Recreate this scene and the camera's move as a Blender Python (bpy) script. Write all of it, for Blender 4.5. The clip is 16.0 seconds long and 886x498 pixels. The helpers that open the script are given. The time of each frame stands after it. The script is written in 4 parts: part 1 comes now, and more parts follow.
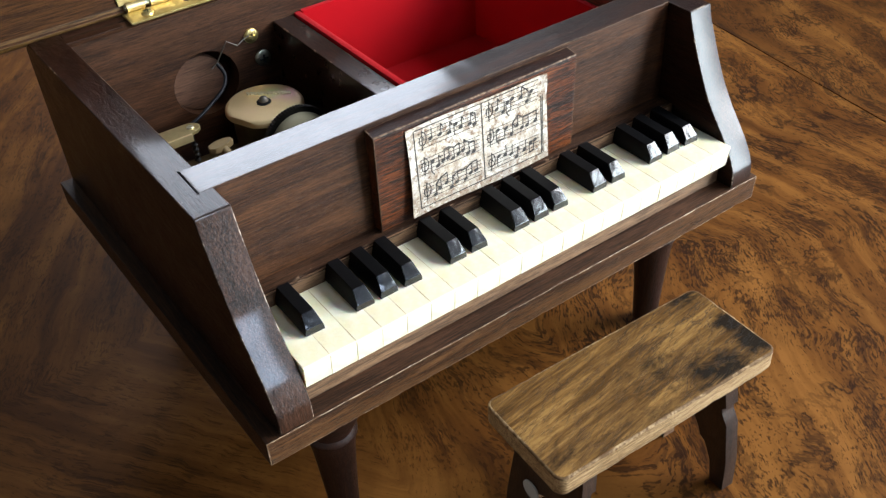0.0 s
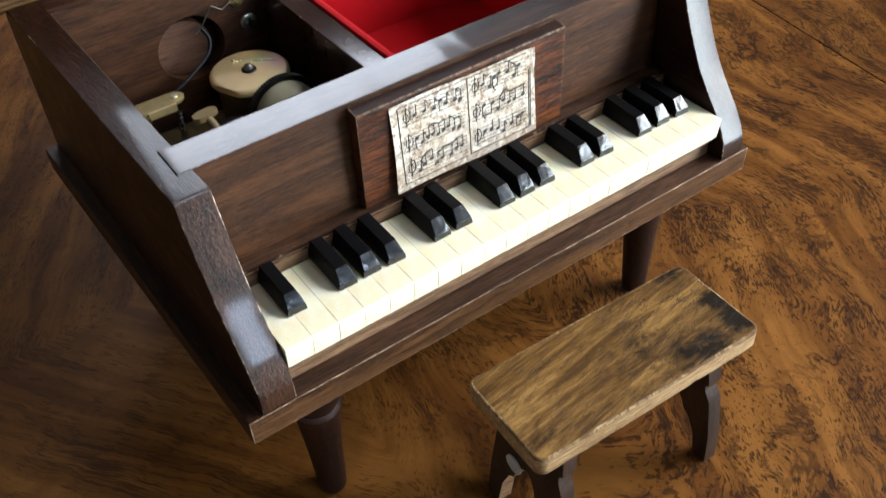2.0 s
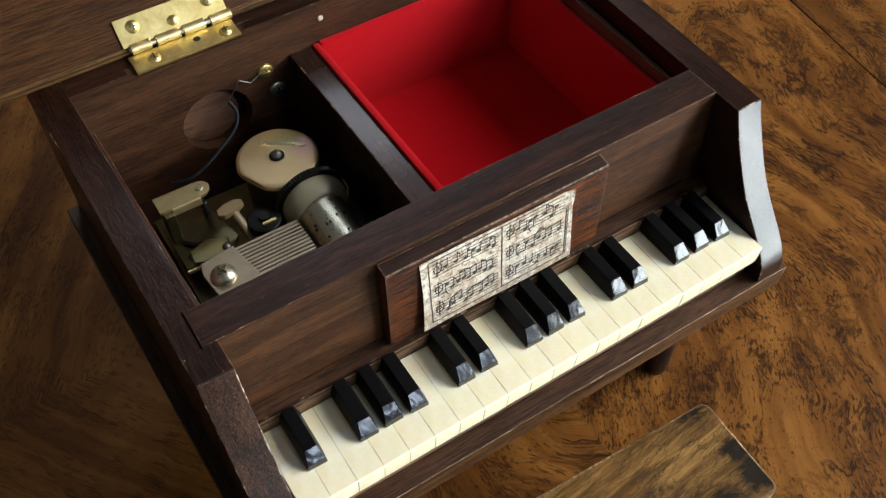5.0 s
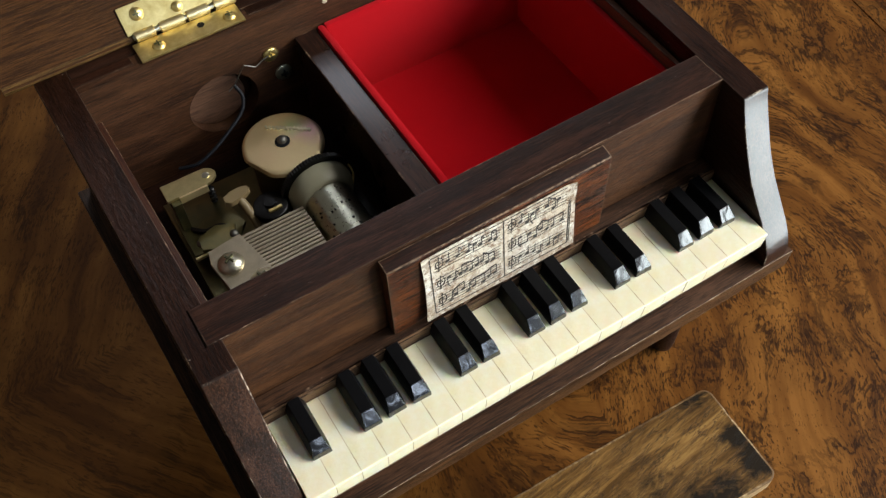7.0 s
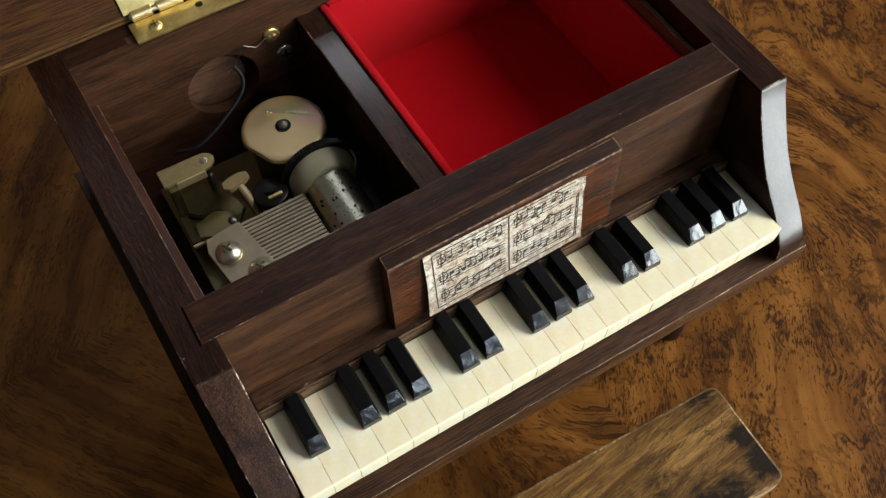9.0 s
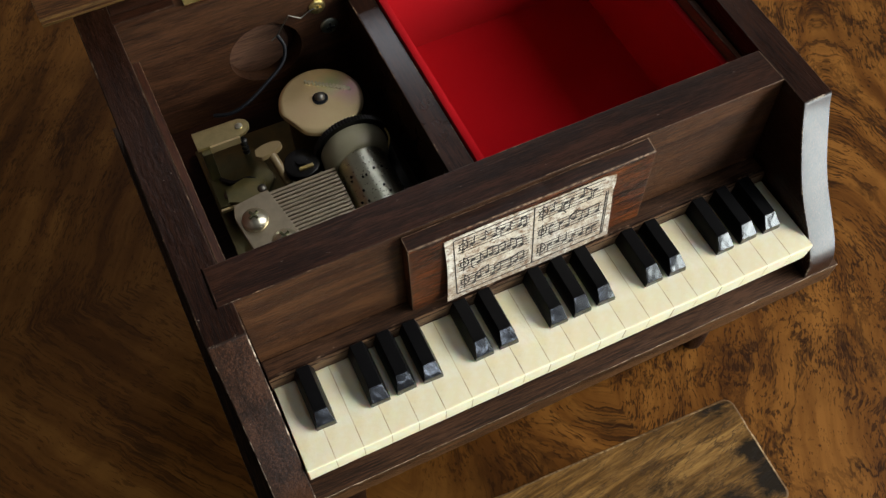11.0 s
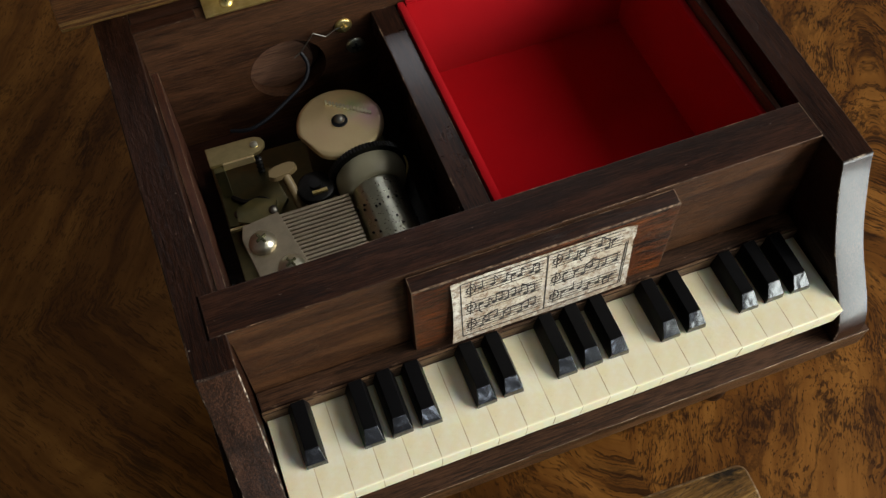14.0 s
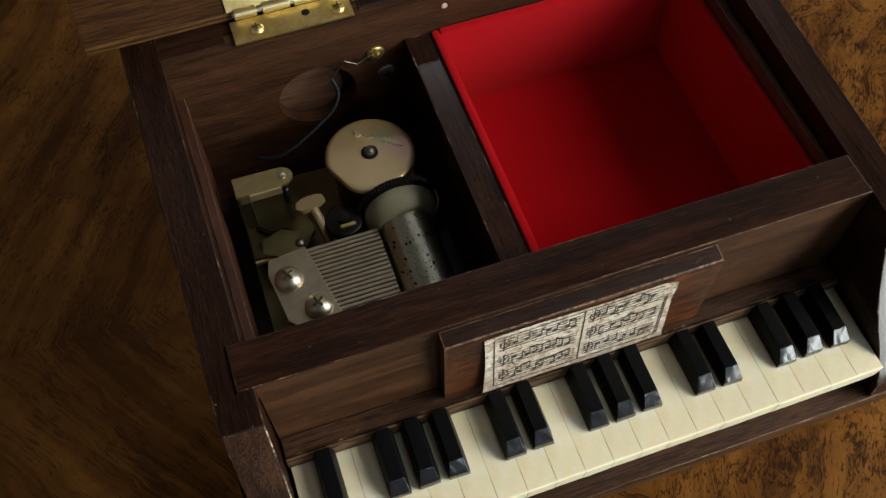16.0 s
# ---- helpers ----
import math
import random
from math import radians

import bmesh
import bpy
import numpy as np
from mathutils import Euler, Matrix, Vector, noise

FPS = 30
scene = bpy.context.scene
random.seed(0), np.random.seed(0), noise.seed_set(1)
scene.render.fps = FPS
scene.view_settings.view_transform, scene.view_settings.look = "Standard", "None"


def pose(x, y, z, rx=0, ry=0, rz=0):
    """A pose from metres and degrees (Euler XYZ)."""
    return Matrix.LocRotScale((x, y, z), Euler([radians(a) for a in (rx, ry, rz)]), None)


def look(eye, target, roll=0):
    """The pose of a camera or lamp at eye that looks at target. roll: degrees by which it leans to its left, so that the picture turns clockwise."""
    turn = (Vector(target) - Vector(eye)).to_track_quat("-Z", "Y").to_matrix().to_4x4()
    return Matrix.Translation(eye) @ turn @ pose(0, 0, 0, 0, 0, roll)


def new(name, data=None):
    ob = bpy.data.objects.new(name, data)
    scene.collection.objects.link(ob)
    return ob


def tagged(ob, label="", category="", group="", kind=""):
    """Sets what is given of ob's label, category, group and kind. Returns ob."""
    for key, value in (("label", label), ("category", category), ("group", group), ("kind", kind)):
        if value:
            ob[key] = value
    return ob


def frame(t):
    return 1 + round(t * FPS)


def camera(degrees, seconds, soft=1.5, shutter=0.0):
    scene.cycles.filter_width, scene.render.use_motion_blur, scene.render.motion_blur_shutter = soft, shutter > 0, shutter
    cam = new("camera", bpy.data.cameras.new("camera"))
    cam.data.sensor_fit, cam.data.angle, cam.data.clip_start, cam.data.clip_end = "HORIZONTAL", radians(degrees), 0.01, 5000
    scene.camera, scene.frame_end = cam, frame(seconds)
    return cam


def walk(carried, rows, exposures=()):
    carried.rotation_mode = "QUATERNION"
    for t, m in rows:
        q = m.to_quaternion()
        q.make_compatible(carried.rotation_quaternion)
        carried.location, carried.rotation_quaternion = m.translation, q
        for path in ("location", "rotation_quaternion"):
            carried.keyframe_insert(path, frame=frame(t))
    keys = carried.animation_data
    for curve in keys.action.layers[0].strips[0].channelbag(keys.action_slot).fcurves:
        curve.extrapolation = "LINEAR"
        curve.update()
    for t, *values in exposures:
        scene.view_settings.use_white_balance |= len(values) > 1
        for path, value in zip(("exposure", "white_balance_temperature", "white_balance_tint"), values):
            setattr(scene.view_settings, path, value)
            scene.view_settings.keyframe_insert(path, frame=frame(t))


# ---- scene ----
cam = camera(50.05, 16.0, soft=1.35, shutter=0.5)
ROWS = [  # seconds, eye in metres, turn in degrees
    (0, -0.04915, -0.13928, 0.24247, 50.864, 2.816, -35.815),
    (0.5, -0.04925, -0.13925, 0.24276, 50.844, 2.876, -35.863),
    (1, -0.04894, -0.13926, 0.2426, 50.595, 2.947, -35.708),
    (1.5, -0.04894, -0.13749, 0.2393, 48.507, 2.136, -35.271),
    (2, -0.0399, -0.13536, 0.2499, 46.982, 2.662, -35.497),
    (2.5, -0.03821, -0.12557, 0.2744, 44.791, 2.596, -34.613),
    (3, -0.02686, -0.11112, 0.28142, 42.599, 2.093, -33.917),
    (3.5, -0.02445, -0.09984, 0.28072, 40.849, 1.024, -32.637),
    (4, -0.01598, -0.09281, 0.28987, 39.969, 0.841, -32.071),
    (4.5, -0.00934, -0.08814, 0.29936, 38.987, 1.091, -32.187),
    (4.7, -0.00905, -0.08683, 0.29688, 38.879, 0.969, -32.292),
    (6.8, 0.00384, -0.07988, 0.30774, 35.105, 2.288, -31.587),
    (7, 0.00258, -0.07921, 0.30769, 34.794, 2.217, -31.509),
    (7.5, 0.00678, -0.07835, 0.30609, 34.086, 2.212, -31.004),
    (8, 0.00589, -0.07462, 0.30646, 33.664, 2.055, -30.556),
    (8.5, 0.00788, -0.07212, 0.30419, 32.985, 2.046, -30.51),
    (9, 0.00965, -0.07008, 0.30647, 32.425, 2.242, -30.639),
    (9.5, 0.01183, -0.07079, 0.30697, 32.217, 2.28, -30.371),
    (10, 0.01054, -0.07254, 0.3076, 32.149, 2.139, -28.966),
    (10.2, 0.00918, -0.07305, 0.30772, 32.168, 2.148, -28.039),
    (12.3, 0.02053, -0.06787, 0.30074, 30.98, 0.542, -22.023),
    (12.5, 0.02027, -0.06753, 0.30285, 31.015, 0.694, -21.622),
    (13, 0.02304, -0.06525, 0.30449, 31.62, 1.018, -21.203),
    (13.5, 0.02388, -0.06309, 0.30377, 31.934, 1.069, -21.01),
    (14, 0.02478, -0.06213, 0.30205, 31.984, 1.285, -20.566),
    (14.5, 0.0264, -0.06081, 0.3025, 31.93, 1.368, -20.171),
    (15, 0.02798, -0.05953, 0.30399, 31.876, 1.292, -19.794),
    (15.5, 0.02691, -0.05116, 0.30575, 31.191, 1.106, -19.299),
    (16, 0.02485, -0.04243, 0.30572, 30.524, 0.764, -18.995),
]
EXPOSURES = [(0.0, 0.38, 6350, 10), (1.0, 0.38, 6350, 10), (4.5, 0.07, 6700, 10), (10.0, -0.14, 7000, 10), (12.5, -0.41, 7150, 10), (16.0, -0.52, 7300, 10)]
walk(cam, [(t, pose(x, y, z, rx, ry, rz)) for t, x, y, z, rx, ry, rz in ROWS], EXPOSURES)

# ---- light: an overcast day through the windows of a plain room ----
world = bpy.data.worlds.new("sky")
scene.world = world
world.use_nodes = True
sky = world.node_tree.nodes.new("ShaderNodeTexSky")
sky.sky_type, sky.sun_disc, sky.sun_elevation, sky.sun_rotation = "NISHITA", False, radians(35), radians(130)
world.node_tree.links.new(sky.outputs[0], world.node_tree.nodes["Background"].inputs[0])
world.node_tree.nodes["Background"].inputs[1].default_value = 0.06


def window_light(name, eye, target, width, height, watts, colour):
    lamp = bpy.data.lights.new(name, "AREA")
    lamp.shape, lamp.size, lamp.size_y, lamp.energy, lamp.color = "RECTANGLE", width, height, watts, colour
    ob = new(name, lamp)
    ob.matrix_world = look(eye, target)
    return ob


# room, in metres: the table top lies at z = 0
RX0, RX1, RY0, RY1, RZ0, RZ1 = -1.7, 0.95, -3.1, 1.2, -0.74, 2.3
WIN_A = (-0.72, -0.08, 0.34, 1.25)      # y from, to and z from, to in the wall at RX1: the tall window
WIN_D = (-1.60, -0.74, -0.50, 0.78)     # a low window beside it
WIN_B = (0.23, 0.88, 0.68, 1.06)        # x from, to and z from, to in the wall at RY1
WIN_E = (0.19, 0.88, 1.10, 1.38)       # a shaded light above it
WIN_C = (0.45, 0.92, 1.22, 2.14)        # x from, to and z from, to in the wall at RY0


def daylight_through(win, axis, place, inward, radiance, colour):
    """Daylight that fills one window opening."""
    m, z, w, h = (win[0] + win[1]) / 2, (win[2] + win[3]) / 2, win[1] - win[0], win[3] - win[2]
    eye = (place - 0.02 * inward, m, z) if axis == "x" else (m, place - 0.02 * inward, z)
    goal = (place + inward, m, z) if axis == "x" else (m, place + inward, z)
    window_light("window_daylight", eye, goal, w, h, radiance * math.pi * w * h, colour)


daylight_through(WIN_A, "x", RX1, -1, 15.5, (0.96, 0.98, 1.0))
daylight_through(WIN_D, "x", RX1, -1, 16.0, (0.80, 0.93, 1.0))
daylight_through(WIN_B, "y", RY1, -1, 10.5, (0.82, 0.89, 1.0))
daylight_through(WIN_E, "y", RY1, -1, 4.2, (0.80, 0.86, 1.0))
daylight_through(WIN_C, "y", RY0, 1, 15.0, (0.64, 0.78, 1.0))

# ---- materials ----
U = 0.0095      # metres in one building unit; all shapes below are in units


class Nodes:
    """A material with a short way to add and join nodes."""

    def __init__(self, name):
        self.mat = bpy.data.materials.new(name)
        self.mat.use_nodes = True
        self.tree = self.mat.node_tree
        self.bsdf = self.tree.nodes["Principled BSDF"]

    def add(self, kind, out=0, operation="", **inputs):
        node = self.tree.nodes.new("ShaderNode" + kind)
        if operation:
            node.operation = operation
        for key, value in inputs.items():
            self.put(node.inputs[int(key[1:])] if key[0] == "i" and key[1:].isdigit() else node.inputs[key], value)
        return node.outputs[out]

    def put(self, socket, value):
        if isinstance(value, bpy.types.NodeSocket):
            self.tree.links.new(value, socket)
        else:
            socket.default_value = value

    def set(self, **values):
        for key, value in values.items():
            self.put(self.bsdf.inputs[key.replace("_", " ")], value)

    def coords(self, scale=(1, 1, 1), turn=(0, 0, 0)):
        """Object coordinates in units, turned (degrees) and then stretched."""
        c = self.add("TexCoord", out=3)
        c = self.add("Mapping", Vector=c, Rotation=[radians(a) for a in turn])
        return self.add("Mapping", Vector=c, Scale=[s / U for s in scale])

    def noise(self, vector, scale, detail=4.0, rough=0.55, bend=0.0):
        return self.add("TexNoise", Vector=vector, Scale=scale, Detail=detail, Roughness=rough, Distortion=bend)

    def ramp(self, value, *stops):
        node = self.tree.nodes.new("ShaderNodeValToRGB")
        self.tree.links.new(value, node.inputs[0])
        ramp = node.color_ramp
        while len(ramp.elements) < len(stops):
            ramp.elements.new(0.5)
        for element, (place, colour) in zip(ramp.elements, stops):
            element.position = place
            element.color = (*colour, 1) if isinstance(colour, tuple) else (colour, colour, colour, 1)
        return node.outputs[0]

    def mix(self, factor, a, b, how="MIX"):
        node = self.tree.nodes.new("ShaderNodeMix")
        node.data_type, node.blend_type = "RGBA", how
        for n, value in ((0, factor), (6, a), (7, b)):
            value = (*value, 1) if isinstance(value, tuple) and len(value) == 3 else value
            self.put(node.inputs[n], value)
        return node.outputs[2]

    def maths(self, how, a, b=0.0):
        return self.add("Math", operation=how, i0=a, i1=b)

    def bump(self, height, strength, distance):
        self.put(self.bsdf.inputs["Normal"], self.add("Bump", Strength=strength, Distance=distance, Height=height))


AXIS_TURN = {"x": (0, 0, 0), "y": (0, 0, 90), "z": (0, 90, 0)}


def wood(name, dark, mid, light, axis="x", rough=0.42, figure=1.0, pores=0.5, coat=0.0, bump=0.25, relief=0.0, spec=0.5, dust=False, coat_rough=0.25, fleck=30.0):
    """Planed and varnished wood with its grain along an axis."""
    n = Nodes(name)
    offset = n.add("ObjectInfo", out=5)
    base = n.coords(turn=AXIS_TURN[axis])
    base = n.add("VectorMath", operation="ADD", i0=base, i1=n.maths("MULTIPLY", offset, 37.0))
    bend = n.noise(n.add("Mapping", Vector=base, Scale=(0.10, 0.35, 0.35)), 1.0, 3, 0.5)
    grain = n.add("Mapping", Vector=base, Scale=(0.16, 1.5 * figure, 1.5 * figure))
    rings = n.noise(grain, 1.0, 7, 0.62, 0.8)
    streak = n.noise(n.add("Mapping", Vector=base, Scale=(0.8, 19.0, 19.0)), 1.0, 5, 0.68, 0.15)
    fine = n.noise(n.add("Mapping", Vector=base, Scale=(1.5, 38.0, 38.0)), 1.0, 5, 0.72, 0.1)
    tone = n.maths("ADD", n.maths("MULTIPLY", rings, 0.30), n.maths("ADD", n.maths("MULTIPLY", streak, 0.27), n.maths("MULTIPLY", fine, 0.48)))
    colour = n.ramp(tone, (0.465, dark), (0.525, mid), (0.585, light))
    dash = n.noise(n.add("Mapping", Vector=base, Location=(3, 9, 5), Scale=(fleck * 0.045, fleck, fleck)), 1.0, 2.5, 0.6, 0.1)
    pore = n.ramp(n.maths("ADD", dash, n.maths("MULTIPLY", n.maths("SUBTRACT", rings, 0.5), 0.45)), (0.40, 0.0), (0.455, 1.0))
    colour = n.mix(n.maths("MULTIPLY", n.maths("SUBTRACT", 1.0, pore), pores), colour, tuple(c * 0.35 for c in dark))
    if dust:        # specks and small nicks
        c = n.coords()
        speck = n.ramp(n.noise(c, 7.5, 2, 0.5), (0.745, 0.0), (0.775, 1.0))
        colour = n.mix(n.maths("MULTIPLY", speck, 0.3), colour, (0.42, 0.36, 0.30))
    n.bsdf.inputs["Specular IOR Level"].default_value = spec
    gloss = n.noise(base, 1.6, 4, 0.6)
    n.set(Base_Color=colour, Roughness=n.maths("ADD", n.maths("MULTIPLY", gloss, 0.22), rough - 0.11), Coat_Weight=coat, Coat_Roughness=coat_rough)
    height = n.maths("ADD", n.maths("MULTIPLY", pore, 0.5), n.maths("MULTIPLY", fine, 0.6))
    if relief:
        height = n.maths("ADD", height, n.maths("MULTIPLY", n.noise(n.add("Mapping", Vector=base, Scale=(0.4, 1.2, 1.2)), relief * 1.6, 3, 0.6, 0.6), 2.5))
    n.bump(height, bump, 0.0004)
    return n.mat


def worn(name, dark, light, rough=0.5, low=0.54, high=0.68, size=1.1):
    """A rubbed edge: stain worn off in patches down to pale wood."""
    n = Nodes(name)
    c = n.coords()
    patch = n.ramp(n.noise(c, size, 6, 0.65, 0.3), (low, 0.0), (high, 1.0))
    fine = n.ramp(n.noise(c, 8.0, 4, 0.65), (0.40, 0.05), (0.60, 1.0))
    n.set(Base_Color=n.mix(n.maths("MULTIPLY", patch, fine), dark, light), Roughness=rough)
    n.bsdf.inputs["Specular IOR Level"].default_value = 0.2
    return n.mat


def metal(name, colour, rough, spots=0.25, tint=None, scale=2.0):
    n = Nodes(name)
    c = n.coords()
    cloud = n.noise(c, scale, 5, 0.65, 0.3)
    shade = n.mix(n.ramp(cloud, (0.36, 0.0), (0.70, 1.0)), colour, tint or tuple(v * (1 - spots) for v in colour))
    n.set(Base_Color=shade, Metallic=1.0, Roughness=n.maths("ADD", n.maths("MULTIPLY", n.noise(c, scale * 6, 4), 0.2), rough - 0.1))
    n.bump(n.noise(c, 18.0, 3), 0.08, 0.0002)
    return n.mat


def plain(name, colour, rough, spread=0.12, scale=3.0, bump=0.05, spec=0.5):
    n = Nodes(name)
    c = n.coords()
    cloud = n.noise(c, scale, 5, 0.6, 0.2)
    n.set(Base_Color=n.mix(cloud, tuple(v * (1 - spread) for v in colour), tuple(min(1, v * (1 + spread)) for v in colour)),
          Roughness=n.maths("ADD", n.maths("MULTIPLY", n.noise(c, scale * 4, 3), 0.15), rough - 0.07))
    n.bsdf.inputs["Specular IOR Level"].default_value = spec
    n.bump(n.noise(c, 14.0, 3), bump, 0.0003)
    return n.mat


# stained case, in three grain directions
CASE = ((0.0090, 0.0031, 0.0018), (0.020, 0.0070, 0.0038), (0.038, 0.0138, 0.0072))
case_x = wood("stained_walnut_along_x", *CASE, axis="x", rough=0.40, pores=0.4, dust=True, spec=0.25)
rail_x = wood("polished_rail_walnut", *CASE, axis="x", rough=0.34, coat=0.65, pores=0.4, bump=0.2, dust=True, coat_rough=0.13, spec=0.1)
case_y = wood("stained_walnut_along_y", (0.0066, 0.0023, 0.0013), (0.0145, 0.0050, 0.0027), (0.028, 0.0100, 0.0052), axis="y", rough=0.36, pores=0.3, spec=0.10, coat=0.26, dust=True, relief=2.8, bump=0.36, coat_rough=0.09)
sheen_y = wood("polished_walnut_along_y", *CASE, axis="y", rough=0.30, coat=0.75, bump=0.1, dust=True, coat_rough=0.14, spec=0.15)
case_z = wood("stained_walnut_along_z", *CASE, axis="z", rough=0.5, spec=0.25, coat=0.08, bump=0.4)
cheek_front = wood("pebbled_stained_walnut", (0.012, 0.0050, 0.0029), (0.030, 0.0125, 0.0070), (0.062, 0.0270, 0.0150), axis="z", rough=0.42, coat=0.5, bump=0.24, relief=5.5, coat_rough=0.10, spec=0.25, dust=True, fleck=20.0)
cheek_shine = wood("polished_stained_walnut", *CASE, axis="z", rough=0.36, spec=0.3, coat=0.55, bump=0.12, coat_rough=0.2)
panel_x = wood("brown_rosewood", (0.025, 0.0090, 0.0035), (0.049, 0.0188, 0.0073), (0.090, 0.0370, 0.0145), axis="x", rough=0.5, figure=1.3, spec=0.22, pores=0.55, fleck=40.0, bump=0.35)
# base_side: walnut with the shade of the case's left put into its colour
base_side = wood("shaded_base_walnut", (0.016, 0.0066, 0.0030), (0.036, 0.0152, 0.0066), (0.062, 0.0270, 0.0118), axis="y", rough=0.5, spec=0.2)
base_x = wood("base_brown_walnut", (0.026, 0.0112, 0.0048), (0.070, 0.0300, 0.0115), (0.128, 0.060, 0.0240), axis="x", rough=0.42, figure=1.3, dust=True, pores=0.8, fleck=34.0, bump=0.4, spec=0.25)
inner_x = wood("unstained_rosewood", (0.024, 0.0090, 0.0038), (0.049, 0.0192, 0.0082), (0.082, 0.0340, 0.0148), axis="x", rough=0.5, figure=0.8, spec=0.3, pores=0.5, fleck=36.0)
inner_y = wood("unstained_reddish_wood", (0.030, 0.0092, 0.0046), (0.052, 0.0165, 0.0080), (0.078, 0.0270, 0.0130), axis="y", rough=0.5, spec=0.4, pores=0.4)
# the right inner side's copy, its colour raised in place of bounced light
inner_red_lit = wood("lit_reddish_wood", (0.058, 0.0190, 0.0085), (0.105, 0.0360, 0.0160), (0.155, 0.0580, 0.0270), axis="y", rough=0.5, spec=0.4, pores=0.4)
ledge_x = wood("dusty_ledge_walnut", (0.015, 0.0064, 0.0031), (0.040, 0.0175, 0.0084), (0.078, 0.0360, 0.0185), axis="x", rough=0.5, spec=0.25, dust=True)
stand_x = wood("flecked_red_walnut", (0.010, 0.0030, 0.0014), (0.048, 0.0122, 0.0036), (0.17, 0.047, 0.0105), axis="x", rough=0.4, figure=2.0, pores=0.95, bump=0.5, fleck=32.0, spec=0.25)
lid_x = wood("lid_brown_wood", (0.024, 0.0087, 0.0023), (0.044, 0.0162, 0.0041), (0.068, 0.0266, 0.0072), axis="x", rough=0.5, figure=1.5, spec=0.12, pores=0.25)
lid_bead = wood("golden_lid_edge", (0.045, 0.0220, 0.0062), (0.085, 0.0420, 0.0115), (0.135, 0.0700, 0.0200), axis="x", rough=0.45, spec=0.25)
plug_wood = wood("bare_pink_wood", (0.070, 0.030, 0.0155), (0.115, 0.053, 0.028), (0.16, 0.080, 0.046), axis="x", rough=0.6)
gap_dark = plain("dark_joint", (0.003, 0.002, 0.0015), 0.95, spec=0.0)
# strip_x: the raw wood below, coloured darker for the shade behind the keys
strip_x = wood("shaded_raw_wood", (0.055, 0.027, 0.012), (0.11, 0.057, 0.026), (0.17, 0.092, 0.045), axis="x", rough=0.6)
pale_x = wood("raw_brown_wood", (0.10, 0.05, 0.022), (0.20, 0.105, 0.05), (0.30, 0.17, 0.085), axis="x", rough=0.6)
bench_side = wood("sawn_bench_side", (0.17, 0.095, 0.040), (0.30, 0.185, 0.085), (0.44, 0.29, 0.15), axis="x", rough=0.6, figure=2.0, spec=0.2, pores=0.3)
edge_bare = worn("bare_base_edge", (0.12, 0.065, 0.035), (0.52, 0.40, 0.28), low=0.32, high=0.52, size=0.3)
bench_leg = wood("dark_bench_wood", (0.012, 0.006, 0.004), (0.030, 0.014, 0.008), (0.055, 0.028, 0.016), axis="z", rough=0.5)
edge_case = worn("rubbed_case_edge", (0.026, 0.012, 0.007), (0.34, 0.22, 0.14))
edge_chip = worn("chipped_case_edge", (0.016, 0.007, 0.004), (0.42, 0.33, 0.25), low=0.49, high=0.58, size=1.2)
edge_worn = worn("bare_case_edge", (0.045, 0.022, 0.012), (0.25, 0.165, 0.105), low=0.37, high=0.58, size=0.3)
edge_bench = worn("rubbed_bench_edge", (0.11, 0.060, 0.025), (0.44, 0.30, 0.16), rough=0.7, low=0.42, high=0.60)
black_plastic = plain("black_key_lacquer", (0.0045, 0.0045, 0.005), 0.40, 0.3, 2.0, 0.15, spec=0.10)


def facet_material():
    """Hand-cut lacquer that lies in a few uneven facets."""
    n = Nodes("hand_cut_black_lacquer")
    c = n.add("VectorMath", operation="ADD", i0=n.coords(), i1=n.maths("MULTIPLY", n.add("ObjectInfo", out=5), 23.0))
    n.set(Base_Color=(0.006, 0.0068, 0.009, 1), Roughness=0.21)
    n.bsdf.inputs["Specular IOR Level"].default_value = 0.8
    n.bump(n.noise(c, 1.9, 1.5, 0.5, 0.7), 0.40, 0.0009)
    return n.mat


black_facet = facet_material()
brass = metal("polished_brass", (0.90, 0.74, 0.34), 0.38, tint=(0.66, 0.48, 0.17))
shiny_mark = metal("bright_struck_metal", (0.95, 0.88, 0.66), 0.5)
knuckle_brass = metal("rubbed_brass", (0.95, 0.82, 0.50), 0.40, tint=(0.86, 0.68, 0.34), scale=1.0)
pale_spot = plain("pale_grey_spot", (0.42, 0.42, 0.40), 0.6)
gilt = metal("yellow_zinc_plate", (0.95, 0.80, 0.44), 0.46, tint=(0.90, 0.72, 0.42), scale=0.5)
steel = metal("tarnished_steel", (0.90, 0.88, 0.72), 0.34, 0.3)
cylinder_steel = metal("smooth_cylinder_steel", (0.62, 0.62, 0.49), 0.30, 0.15)
comb_steel = metal("grey_comb_steel", (0.54, 0.46, 0.33), 0.46, 0.2)
bed_steel = metal("green_grey_bedplate", (0.17, 0.175, 0.105), 0.34, 0.5, tint=(0.30, 0.25, 0.12), scale=0.8)
black_steel = metal("blackened_steel", (0.045, 0.045, 0.045), 0.42, 0.3)
worn_nickel = metal("worn_nickel", (0.62, 0.60, 0.46), 0.36)
slot_dark = metal("shaded_slot", (0.16, 0.16, 0.09), 0.5)
nylon = plain("yellowed_nylon", (0.34, 0.32, 0.22), 0.42)
tan_nylon = plain("tan_nylon", (0.20, 0.145, 0.07), 0.45)
rubber = plain("black_sleeve", (0.006, 0.007, 0.010), 0.5, spec=0.25)
dull_steel = metal("dull_dark_steel", (0.20, 0.19, 0.17), 0.5)
arm_plate = metal("dulled_yellow_plate", (0.66, 0.54, 0.27), 0.42)
